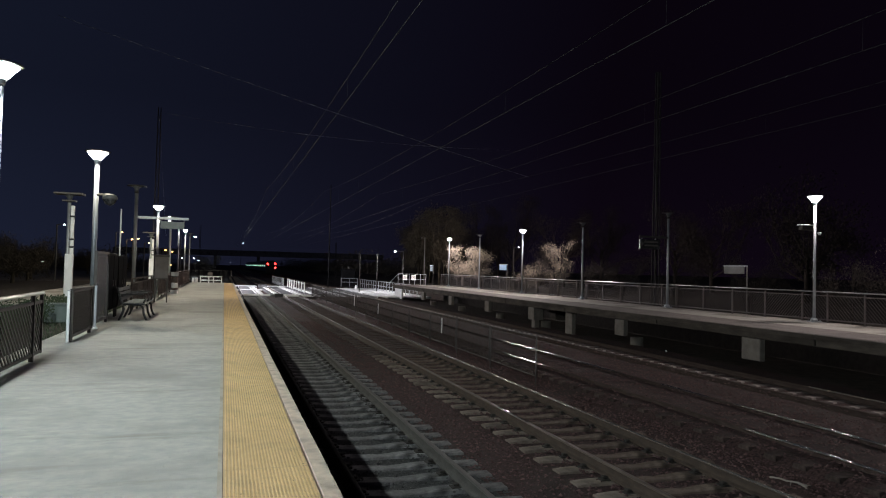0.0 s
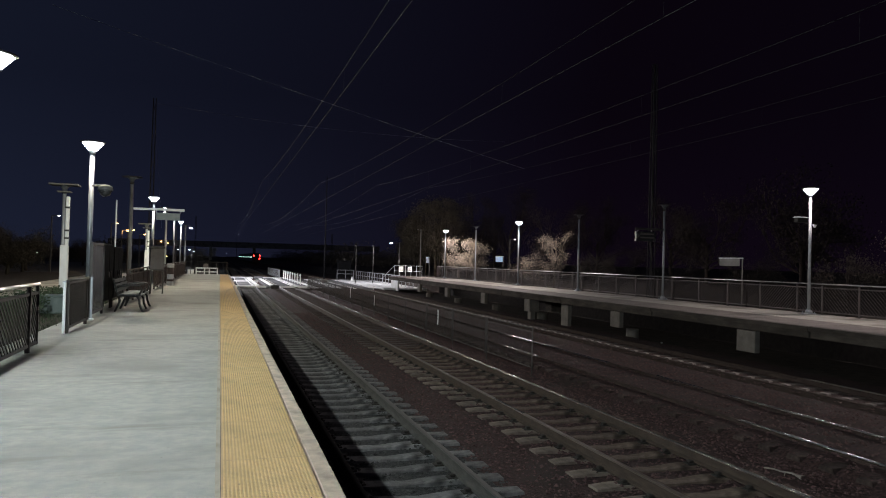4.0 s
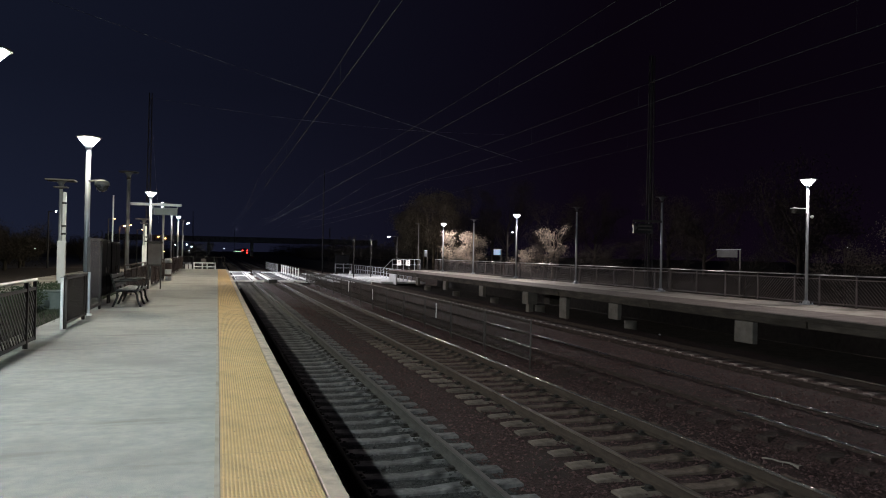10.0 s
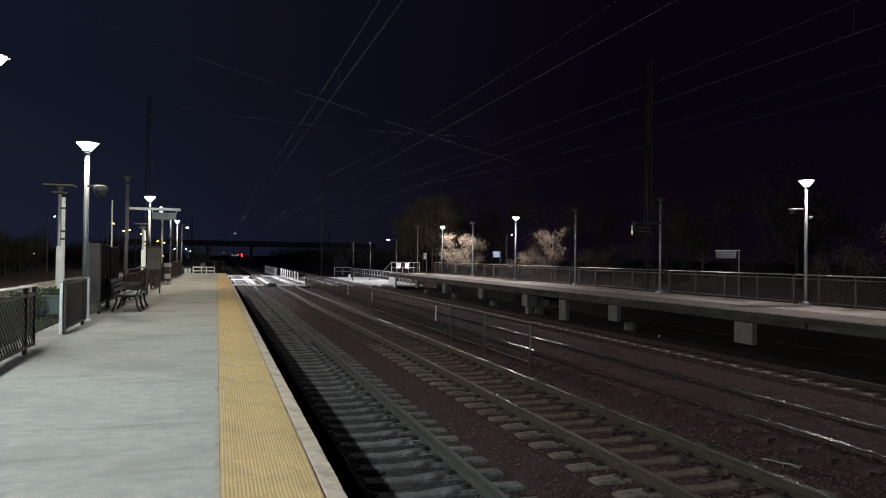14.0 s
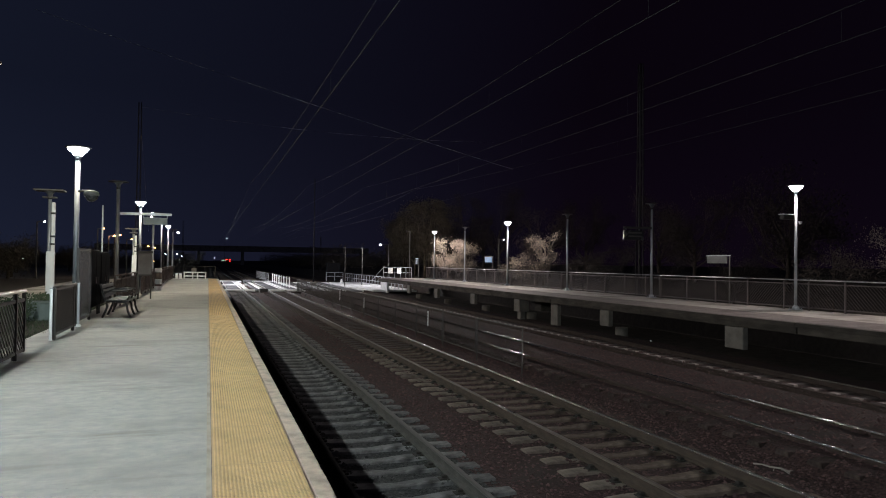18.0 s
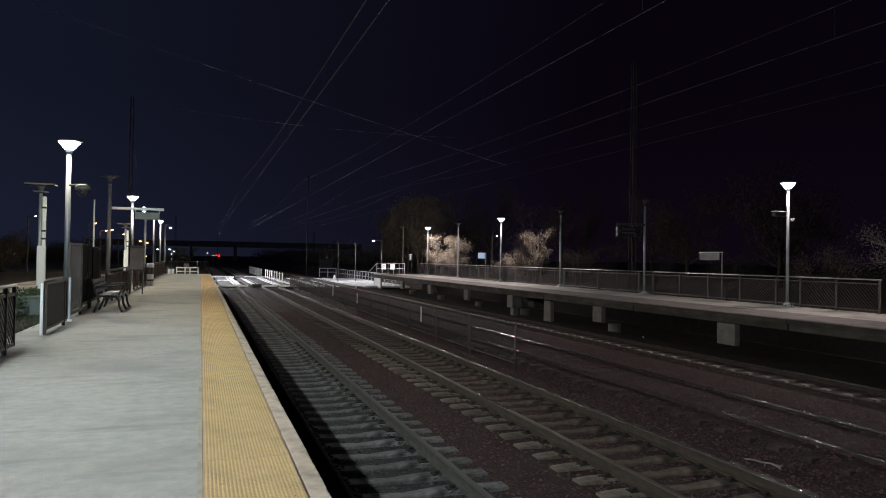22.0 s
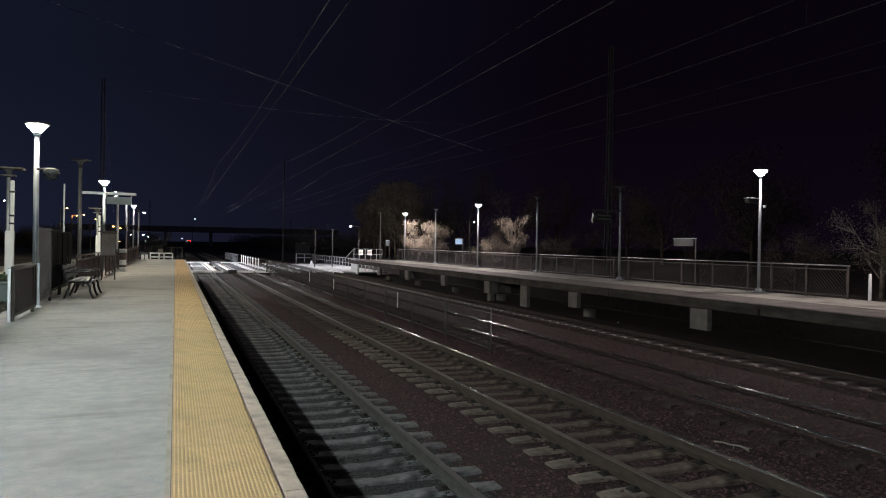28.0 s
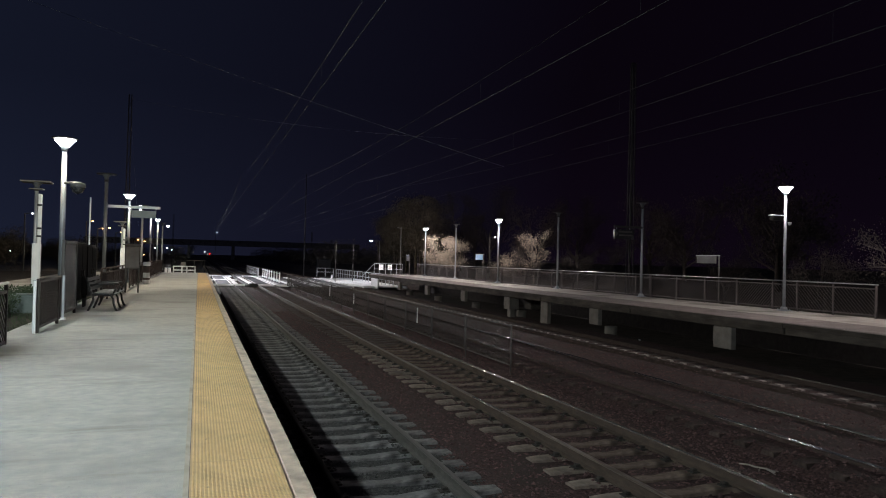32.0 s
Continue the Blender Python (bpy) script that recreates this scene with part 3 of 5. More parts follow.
            # bright metal only where lamp glints fall on the heads, dull steel between
            shiny = {(1, -1): ((11.7, 13.1),), (2, -1): ((-8, 10.5), (18.9, 21.8)), (2, 1): ((-8, 12.6), (13.4, 15.2), (17.4, 26.4)), (3, 1): ((-8, 14.2),)}.get((n, side), ())
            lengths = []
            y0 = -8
            for a, b in shiny:
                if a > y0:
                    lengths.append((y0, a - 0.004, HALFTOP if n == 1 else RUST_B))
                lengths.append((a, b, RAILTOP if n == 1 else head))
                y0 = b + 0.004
            if not shiny:
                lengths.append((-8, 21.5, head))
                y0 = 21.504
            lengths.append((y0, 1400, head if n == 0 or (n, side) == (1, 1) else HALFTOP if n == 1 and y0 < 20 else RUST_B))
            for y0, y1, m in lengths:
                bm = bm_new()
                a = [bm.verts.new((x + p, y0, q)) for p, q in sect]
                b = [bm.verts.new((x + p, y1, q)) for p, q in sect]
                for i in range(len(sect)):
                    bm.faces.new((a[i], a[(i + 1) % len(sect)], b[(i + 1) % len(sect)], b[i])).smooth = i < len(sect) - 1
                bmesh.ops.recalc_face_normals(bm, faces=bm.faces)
                part("running_surface", bm, m, rail, "bright rail head" if m in (POLISH, RAILTOP) else "dull rail head")
        rng = random.Random(20 + n)
        y = (0.417, 0.284, 0.10, 0.25)[n]
        k = 0
        far_v, far_f = [], []
        y -= 6.1
        while y < CROSS0:
            dx = rng.uniform(-0.02, 0.02)
            piece("tie", (grey, tie if y < 23 else soiled, buried, sunk)[n], track, dx, y, TIE_Z - RAIL_Z + (0.0, 0.0, 0.083, 0.030)[n] + rng.uniform(-0.012, 0.006), rng.uniform(-0.7, 0.7))
            if 6.0 < y < 24.0 and n < 2:
                for side in (-1, 1):
                    for off in (-0.125, 0.125):
                        piece("rail_clip", clip, track, side * 0.7525 + off, y, TIE_Z - RAIL_Z - 0.006)
            y += 0.61
        # beyond the crossing, joined
        v, f = [], []
        y = CROSS1 + 0.5
        while y < 190:
            k = len(v)
            z = TIE_Z - RAIL_Z
            v += [(-1.3, y - 0.11, z), (1.3, y - 0.11, z), (1.3, y + 0.11, z), (-1.3, y + 0.11, z), (-1.3, y - 0.12, z - 0.1), (1.3, y - 0.12, z - 0.1)]
            f += [(k, k + 1, k + 2, k + 3), (k + 4, k + 5, k + 1, k)]
            y += 0.61
        far = raw("far_ties", v, f, TIE)
        far.parent = track
        tagged(far, kind="stuff")


def build_crossing():
    """Pale floodlit panels and beams across the tracks beyond the platform ends."""
    cross = thing("track_crossing", 0, 0, 0, "floodlit level crossing of grey panels framed by white beams", "level crossing")

    def panel(x0, x1, y0, y1, z=RAIL_Z - 0.03, mat=None, name="crossing_panel"):
        bm = bm_new()
        box(bm, x0, x1, y0, y1, z - 0.16, z, 0.01)
        part(name, bm, mat or PANEL, cross)

    for n, cx in enumerate(TRACKS):
        y0, y1 = (67.8, 94.5) if n < 2 else (66.0, 92.0)
        for a, b in ((y0, y0 + 8.5), (y0 + 9.3, y0 + 17.5), (y0 + 18.3, y1)):
            panel(cx - 0.56, cx + 0.56, a, b)
        for s in (-1, 1):
            panel(cx + s * 0.68 - 0.055, cx + s * 0.68 + 0.02, y0, y1, RAIL_Z - 0.002, WHITE_C, "long_beam")
            panel(cx + s * 1.12 - 0.15, cx + s * 1.12 + 0.15, y0, y1, RAIL_Z - 0.004, WHITE_C, "field_beam")
    # cross beams at the near and far edge, gap between the two tracks
    for x0, x1, y0 in ((0.95, 4.15, 66.9), (5.45, 8.5, 66.9), (0.95, 4.15, 94.6), (4.4, 8.5, 94.6), (0.95, 4.1, 80.4)):
        panel(x0, x1, y0, y0 + (0.9 if y0 < 90 else 2.2), RAIL_Z + 0.02 if y0 < 90 else RAIL_Z + 0.03, WHITE_C, "cross_beam")
    for x0, x1 in ((4.30, 4.66), (7.7, 8.30), (11.25, 11.95)):
        panel(x0, x1, 68.0, 94.0)
    for k in range(6):
        for x0, x1 in ((15.05, 16.9), (16.96, 19.4)):
            panel(x0, x1, 66.0 + k * 4.35, 70.28 + k * 4.35, -1.20 - 0.004 * (k % 2), WHITE_C, "apron_panel")
    for x in (4.55, 8.6):
        bm = bm_new()
        box(bm, x, x + 0.75, 66.7, 67.3, -1.5, -1.10, 0.02)
        part("end_block", bm, BLACK, cross)
    bm = bm_new()
    box(bm, 4.3, 5.3, 92.2, 94.0, -1.22, -0.98, 0.03)
    part("kerb_block", bm, PANEL, cross)


# ---- fences ----


def even(y0, y1, bays):
    return [y0 + (y1 - y0) * i / bays for i in range(bays + 1)]


def slat_fence(name, x, posts, top, label, group, paint, bar, post_z=-0.02, low=0.10, leans=(1,), half=0.022, pitch=0.125, gap=0.13, tail=0.0):
    """Fence of posts, two rails, a round handrail and slanting flat slats in each bay; tail: how far the last bay hangs past the last post."""
    y0 = posts[0]
    fence = thing(name, x, y0, post_z, label, "fence", group)
    marks = [p - y0 for p in posts]
    t = top - post_z
    for p in marks:
        bm = bm_new()
        box(bm, -0.03, 0.03, p - 0.03, p + 0.03, 0.0, t - 0.02, 0.005)
        part("post", bm, paint, fence)
    if tail:
        marks.append(marks[-1] + tail)
        bm = bm_new()
        box(bm, -0.025, 0.025, marks[-1] - 0.045, marks[-1], 0.09, t - 0.02, 0.005)
        part("end_upright", bm, paint, fence)
    length = marks[-1]
    for z in (low - post_z, t - gap):
        bm = bm_new()
        box(bm, -0.018, 0.018, -0.02, length + 0.02, z - 0.022, z + 0.022)
        part("rail", bm, paint, fence)
    bm = bm_new()
    rod(bm, (0, -0.06, t), (0, length + 0.06, t), 0.024, 8)
    part("handrail", bm, bar, fence, "worn bare steel handrail")
    z0, z1 = low - post_z, t - gap
    for i in range(len(marks) - 1):
        start, step = marks[i], marks[i + 1] - marks[i]
        lean = leans[i % len(leans)] * 0.82
        n = max(3, int(step / pitch))
        for k in range(-8, n + 8):
            ya = start + (k + 0.5) * step / n - lean / 2
            yb = ya + lean
            # clip the slat to its bay
            lo, hi = start + 0.03, start + step - 0.03
            s0, s1 = 0.0, 1.0
            if yb > ya:
                s0, s1 = max(0, (lo - ya) / (yb - ya)), min(1, (hi - ya) / (yb - ya))
            elif yb < ya:
                s0, s1 = max(0, (hi - ya) / (yb - ya)), min(1, (lo - ya) / (yb - ya))
            if s1 - s0 < 0.08:
                continue
            a = (ya + (yb - ya) * s0, z0 + (z1 - z0) * s0)
            b = (ya + (yb - ya) * s1, z0 + (z1 - z0) * s1)
            w = half
            bm = bm_new()
            v = [bm.verts.new((xx, yy + ww, zz)) for xx in (-0.006, 0.006) for yy, zz, ww in ((a[0], a[1], -w), (a[0], a[1], w), (b[0], b[1], w), (b[0], b[1], -w))]
            for q in ((0, 1, 2, 3), (7, 6, 5, 4), (0, 4, 5, 1), (1, 5, 6, 2), (2, 6, 7, 3), (3, 7, 4, 0)):
                bm.faces.new([v[j] for j in q])
            part("slat", bm, paint, fence)
    return fence


def build_fences():
    near = "fences of the near platform"
    slat_fence("platform_fence", LFENCE, even(-3.0, 11.52, 8), 0.98, "dark slatted metal fence with a bare steel handrail", near, DARK, RAILBAR, leans=(-1,), tail=0.52)
    slat_fence("platform_fence", LFENCE, (14.25, 16.1), 0.95, "short dark fence panel of fine slats beside a lamp post", near, DARK, DARK, leans=(-1,), half=0.008, pitch=0.048, gap=0.03, tail=0.25)
    slat_fence("platform_fence", LFENCE, even(22.9, 30.4, 5), 0.98, "brown slatted metal fence behind a notice board", near, FENCE_B, FENCE_B, leans=(-1,))
    slat_fence("platform_fence", LFENCE, even(32.0, 58.6, 16), 0.98, "long brown slatted metal fence by the path", near, FENCE_B, FENCE_B, leans=(-1,))
    # one length of fence to each lamp of the far platform
    far = "fence of the far platform"
    slat_fence("far_platform_fence", RFENCE, (16.08, 17.63, 19.10, 20.20, 22.01, 23.82, 25.63, 27.46), 1.05, "brown slatted metal fence with a shining handrail", far, FENCE_R, RAILBAR, leans=(1, 1, 1, -1, -1, 1, 1), half=0.013)
    for y in (27.9, 36.3, 44.7, 53.1, 61.5):
        posts = [y - 0.35, y + 0.75, y + 2.56, y + 4.37, y + 6.18, y + 7.96] if y < 60 else [y - 0.35, y + 0.75, y + 2.56]
        slat_fence("far_platform_fence", RFENCE, posts, 1.05, "brown slatted metal fence along the far platform", far, FENCE_R, RAILBAR, leans=(1, -1, -1, 1, 1), half=0.013)
    slat_fence("far_platform_fence", 20.9, even(8.0, 14.2, 4), 0.9, "dark slatted metal fence behind white bollards", far, FENCE_R, FENCE_R, post_z=-0.3, leans=(1, 1, -1, -1))
    for y in (15.32, 14.48, 13.6):
        bo = thing("bollard", RFENCE, y, 0, "slim white painted bollard at the fence opening", "bollard", "white bollards")
        bm = bm_new()
        rod(bm, (0, 0, 0), (0, 0, 0.80), 0.045, 10)
        turned(bm, ((0.045, 0.80), (0.035, 0.825), (0.012, 0.838)), 10)
        part("shaft", bm, WHITE_P, bo)
        bm = bm_new()
        rod(bm, (0, 0, 0), (0, 0, 0.02), 0.08, 10)
        part("foot", bm, GALV, bo)
    # mesh fence between the second and third track
    med = thing("track_fence", 7.95, 17.1, -1.56, "low galvanised mesh fence between two tracks", "fence")
    for i in range(16):
        y = i * 3.32
        bm = bm_new()
        rod(bm, (0, y - 0.05, 0), (0, y - 0.05, 1.36), 0.022, 8)
        part("post", bm, FENCE_M, med)
        if 0 < i < 15:
            bm = bm_new()
            rod(bm, (0, y + 0.07, 0.24), (0, y + 0.07, 1.36), 0.018, 8)
            part("panel_frame", bm, FENCE_M, med)
        if i < 15:
            for z in (0.30, 1.34):
                bm = bm_new()
                rod(bm, (0, y, z), (0, y + 3.32, z), 0.012 if z < 1 else 0.016, 6)
                part("rail", bm, FENCE_M, med)
            v, f = [], []
            k = 0
            m = 0.065 if i < 6 else 0.13
            r = 0.0022 if i < 6 else 0.004
            a = y - 1.04
            while a < y + 3.32:
                for s in (1, -1):
                    p0 = a if s > 0 else a + 1.04
                    p1 = p0 + s * 1.04
                    t0, t1 = 0.0, 1.0
                    lo, hi = y + 0.03, y + 3.29
                    if s > 0:
                        t0, t1 = max(0, (lo - p0) / 1.04), min(1, (hi - p0) / 1.04)
                    else:
                        t0, t1 = max(0, (p0 - hi) / 1.04), min(1, (p0 - lo) / 1.04)
                    if t1 > t0:
                        ya, yb = p0 + s * 1.04 * t0, p0 + s * 1.04 * t1
                        za, zb = 0.30 + 1.04 * t0, 0.30 + 1.04 * t1
                        k = len(v)
                        v += [(-r, ya, za), (r, ya, za), (r, yb, zb), (-r, yb, zb), (0, ya - r, za + r), (0, ya + r, za - r), (0, yb + r, zb - r), (0, yb - r, zb + r)]
                        f += [(k, k + 1, k + 2, k + 3), (k + 4, k + 5, k + 6, k + 7)]
                a += m
            o = raw("wire_mesh", v, f, POLE_W)
            o.parent = med
    for y, z0, z1 in ((25.35, 0.66, 1.22), (36.8, 0.61, 1.15), (44.0, 0.62, 1.20)):
        m = thing("fence_marker", 7.90, y, -1.56, "narrow white reflective marker strip on the mesh fence", "marker", "markers on the track fence")
        bm = bm_new()
        box(bm, -0.012, 0.012, -0.05, 0.05, z0, z1, 0.004)
        part("marker_strip", bm, WHITE_P, m)
        for k in range(3):
            bm = bm_new()
            zz = z0 + (z1 - z0) * (0.36 + 0.2 * k)
            box(bm, -0.016, -0.013, -0.028, 0.028, zz, zz + 0.05)
            part("marker_bar", bm, BLACK, m)

    white = thing("white_barrier_fence", 7.95, 73.4, -1.44, "floodlit white picket barrier fence between tracks", "fence", "white barriers at the crossing")
    for i in range(8):
        bm = bm_new()
        box(bm, -0.05, 0.05, i * 2.8 - 0.08, i * 2.8 + 0.08, 0.0, 1.28)
        part("picket", bm, WHITE_P, white)
    for z in (0.22, 1.08):
        bm = bm_new()
        box(bm, 0.051, 0.08, 0, 19.6, z, z + 0.05)
        part("rail", bm, GALV, white)
    far = thing("white_barrier_fence", 7.95, 100.0, -1.44, "grey barrier fence beyond the crossing", "fence", "white barriers at the crossing")
    for i in range(12):
        bm = bm_new()
        box(bm, -0.04, 0.04, i * 2.2 - 0.05, i * 2.2 + 0.05, 0.0, 1.2)
        part("picket", bm, GALV, far)
    for z in (0.25, 1.1):
        bm = bm_new()
        box(bm, 0.04, 0.08, 0, 24.2, z, z + 0.06)
        part("rail", bm, GALV, far)

    # railing beside the crossing, on the far side
    ramp = thing("ramp_railing", 18.1, 66.5, -1.22, "pale steel railing with upright bars beside the crossing", "railing")
    for i in range(21):
        bm = bm_new()
        rod(bm, (0, i * 1.5, 0), (0, i * 1.5, 1.12), 0.035, 6)
        part("upright", bm, GALV, ramp)
    for z in (0.55, 1.10):
        bm = bm_new()
        rod(bm, (0, 0, z), (0, 30.0, z), 0.035, 6)
        part("rail", bm, GALV, ramp)


# ---- lamp posts ----


def lamp_post(x, y, head, lit, base_z=0.0, label="", group="platform lamp posts", radius=0.068, size=1.0, seat=0.100, square=False):
    post = thing("lamp_post", x, y, base_z, label, "lamp post", group)
    h = head - base_z
    bm = bm_new()
    rod(bm, (0, 0, 0.03), (0, 0, h - 0.22), radius, 12, radius * 0.9)
    part("pole", bm, GALV, post)
    bm = bm_new()
    box(bm, -0.17, 0.17, -0.17, 0.17, 0.0, 0.035, 0.008)
    turned(bm, ((0.13, 0.034), (0.12, 0.10), (radius + 0.01, 0.16)), 12)
    part("base_plate", bm, GALV, post)
    for sx in (-0.13, 0.13):
        for sy in (-0.13, 0.13):
            bm = bm_new()
            rod(bm, (sx, sy, 0.034), (sx, sy, 0.075), 0.014, 6)
            part("bolt", bm, GALV, post)
    bm = bm_new()
    turned(bm, ((radius * 0.95, h - 0.24), (radius * 1.15, h - 0.22), (radius * 1.15, h - 0.17), (0.06, h - 0.16)), 12)
    # unlit heads get darker materials in place of the shade they hang in
    part("collar", bm, GALV if lit else MAST, post)
    if lit:
        # added disc that keeps the lamp's own light off the pole
        bm = bm_new()
        turned(bm, ((seat * 0.75, h - 0.168), (seat, h - 0.162), (seat, h - 0.150), (0.04, h - 0.140)), 16)
        part("pole_shade", bm, GALV, post)
    bm = bm_new()
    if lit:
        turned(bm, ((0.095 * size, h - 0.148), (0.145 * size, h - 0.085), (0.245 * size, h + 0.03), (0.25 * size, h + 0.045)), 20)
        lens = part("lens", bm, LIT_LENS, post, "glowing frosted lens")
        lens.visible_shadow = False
    else:
        turned(bm, ((0.06, h - 0.158), (0.085, h - 0.07), (0.14, h - 0.005), (0.17, h + 0.018)), 20)
        part("lens", bm, DULL_LENS, post, "unlit dull lens")
    bm = bm_new()
    if square:
        box(bm, -0.43, 0.43, -0.30, 0.30, h + 0.02, h + 0.075, 0.012)
        box(bm, -0.20, 0.20, -0.16, 0.16, h - 0.20, h - 0.16, 0.008)
    elif lit:
        turned(bm, ((0.272 * size, h + 0.057), (0.308 * size, h + 0.066), (0.288 * size, h + 0.085), (0.05, h + 0.12)), 20)
    else:
        turned(bm, ((0.30 * size, h + 0.019), (0.355 * size, h + 0.028), (0.345 * size, h + 0.052), (0.05, h + 0.075)), 20)
    part("cap", bm, POLE_W if square else DARK if lit else MAST, post)
    return post


def build_lamps():
    for y in LEFT_LIT:
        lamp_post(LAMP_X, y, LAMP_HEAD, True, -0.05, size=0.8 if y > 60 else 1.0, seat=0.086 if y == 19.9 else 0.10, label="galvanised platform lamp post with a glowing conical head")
    for y in (28.4, 46.0, 71.0):
        lamp_post(LAMP_X, y, LAMP_HEAD + 0.05, False, -0.05, label="galvanised platform lamp post with an unlit head")
    for y in RIGHT_LIT:
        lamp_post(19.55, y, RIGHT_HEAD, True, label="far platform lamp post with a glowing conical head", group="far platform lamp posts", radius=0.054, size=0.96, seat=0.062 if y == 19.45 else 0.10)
    for y in (27.9, 36.0, 53.0):
        lamp_post(19.55, y, RIGHT_HEAD + 0.04, False, label="far platform lamp post with an unlit head", group="far platform lamp posts", radius=0.054, size=0.85)
    # posts behind the platform with a white sleeve
    for x, y, h in ((-4.90, 25.6, 3.62), (-4.05, 43.5, 3.15)):
        post = lamp_post(x, y, h, False, -0.05, "unlit lamp post with a tall white sleeve", "sleeved lamp posts", 0.06, square=True)
        bm = bm_new()
        box(bm, 0.06, 0.165, -0.07, 0.05, 0.0, h - 0.28, 0.02)
        part("sleeve", bm, WHITE_P, post, "white painted sleeve with dark bands")
        for z in (1.95, 2.2, 2.95):
            bm = bm_new()
            box(bm, 0.045, 0.18, -0.085, 0.065, z, z + 0.06, 0.01)
            part("band", bm, BLACK, post)
        bm = bm_new()
        box(bm, -0.07, 0.175, -0.08, 0.075, 0.0, 1.75, 0.02)
        part("lower_sleeve", bm, WHITE_P, post)
    # floodlight mast lighting the crossing, and thin poles beyond
    fl = thing("floodlight_mast", -4.67, 83.0, -1.3, "floodlight mast shining down on the crossing", "floodlight")
    bm = bm_new()
    rod(bm, (0, 0, 0), (0, 0, 5.9), 0.06, 8, 0.04)
    part("mast", bm, MAST, fl)
    bm = bm_new()
    box(bm, -0.02, 1.55, -0.02, 0.02, 5.88, 5.92)
    part("arm", bm, MAST, fl)
    bm = bm_new()
    turned(bm, ((0.12, 5.70), (0.16, 5.75), (0.10, 5.84)), 12, (1.47, 0))
    part("lamp_head", bm, LIT_FAR, fl, "glowing floodlight head")
    for x, y, h, lit in ((14.9, 80.0, 3.1, False), (16.9, 80.0, 3.1, False), (19.75, 79.0, 3.5, True)):
        p = thing("path_lamp", x, y, -1.3, "slim path lamp pole beside the crossing", "lamp post", "path lamps")
        bm = bm_new()
        rod(bm, (0, 0, 0), (0, 0, h + 1.3), 0.05, 8, 0.04)
        # unlit poles are coloured darker to offset the floodlight on them
        part("pole", bm, POLE_W if lit else MAST, p)
        bm = bm_new()
        box(bm, -1.05 if lit else -0.12, 0.03, -0.03, 0.03, h + 1.28, h + 1.33, 0.01)
        part("arm", bm, POLE_W, p)
        bm = bm_new()
        s = 1.0 if lit else 0.45
        turned(bm, ((0.12 * s, h + 1.22), (0.17 * s, h + 1.27), (0.11 * s, h + 1.33)), 12, (-1.0 if lit else -0.12, 0))
        part("lamp_head", bm, LIT_FAR if lit else DULL_LENS, p)


# ---- platform furniture ----


def build_bench():
    bench = thing("bench", -2.28, 20.45, 0, "dark slatted bench with cast iron legs facing the tracks", "bench", rz=0)
    L = 1.15
    for k in range(4):
        bm = bm_new()
        box(bm, -0.10 + k * 0.125, 0.016 + k * 0.125, -L, L, 0.42 - 0.006 * k, 0.455 - 0.006 * k, 0.006)
        part("seat_slat", bm, WOOD, bench)
    for k in range(3):
        bm = bm_new()
        x = -0.17 - 0.035 * k
        box(bm, x - 0.015, x + 0.015, -L, L, 0.50 + 0.115 * k, 0.59 + 0.115 * k, 0.006)
        part("back_slat", bm, WOOD, bench)
    for y in (-1.0, 0.0, 1.0):
        bm = bm_new()
        bent(bm, [(x, y, z) for x, z in ((-0.22, 0.0), (-0.15, 0.16), (-0.10, 0.30), (-0.14, 0.42), (-0.19, 0.55), (-0.27, 0.84))], 0.028)
        part("back_leg", bm, IRON, bench, "curved cast iron leg")
        bm = bm_new()
        bent(bm, [(x, y, z) for x, z in ((0.44, 0.0), (0.40, 0.07), (0.36, 0.18), (0.35, 0.30), (0.29, 0.39), (0.10, 0.41), (-0.14, 0.41))], 0.028)
        part("front_leg", bm, IRON, bench, "curved cast iron leg")
        bm = bm_new()
        bent(bm, [(x, y, z) for x, z in ((0.33, 0.40), (0.40, 0.55), (0.34, 0.66), (0.10, 0.67), (-0.20, 0.64))], 0.022)
        part("armrest", bm, IRON, bench)


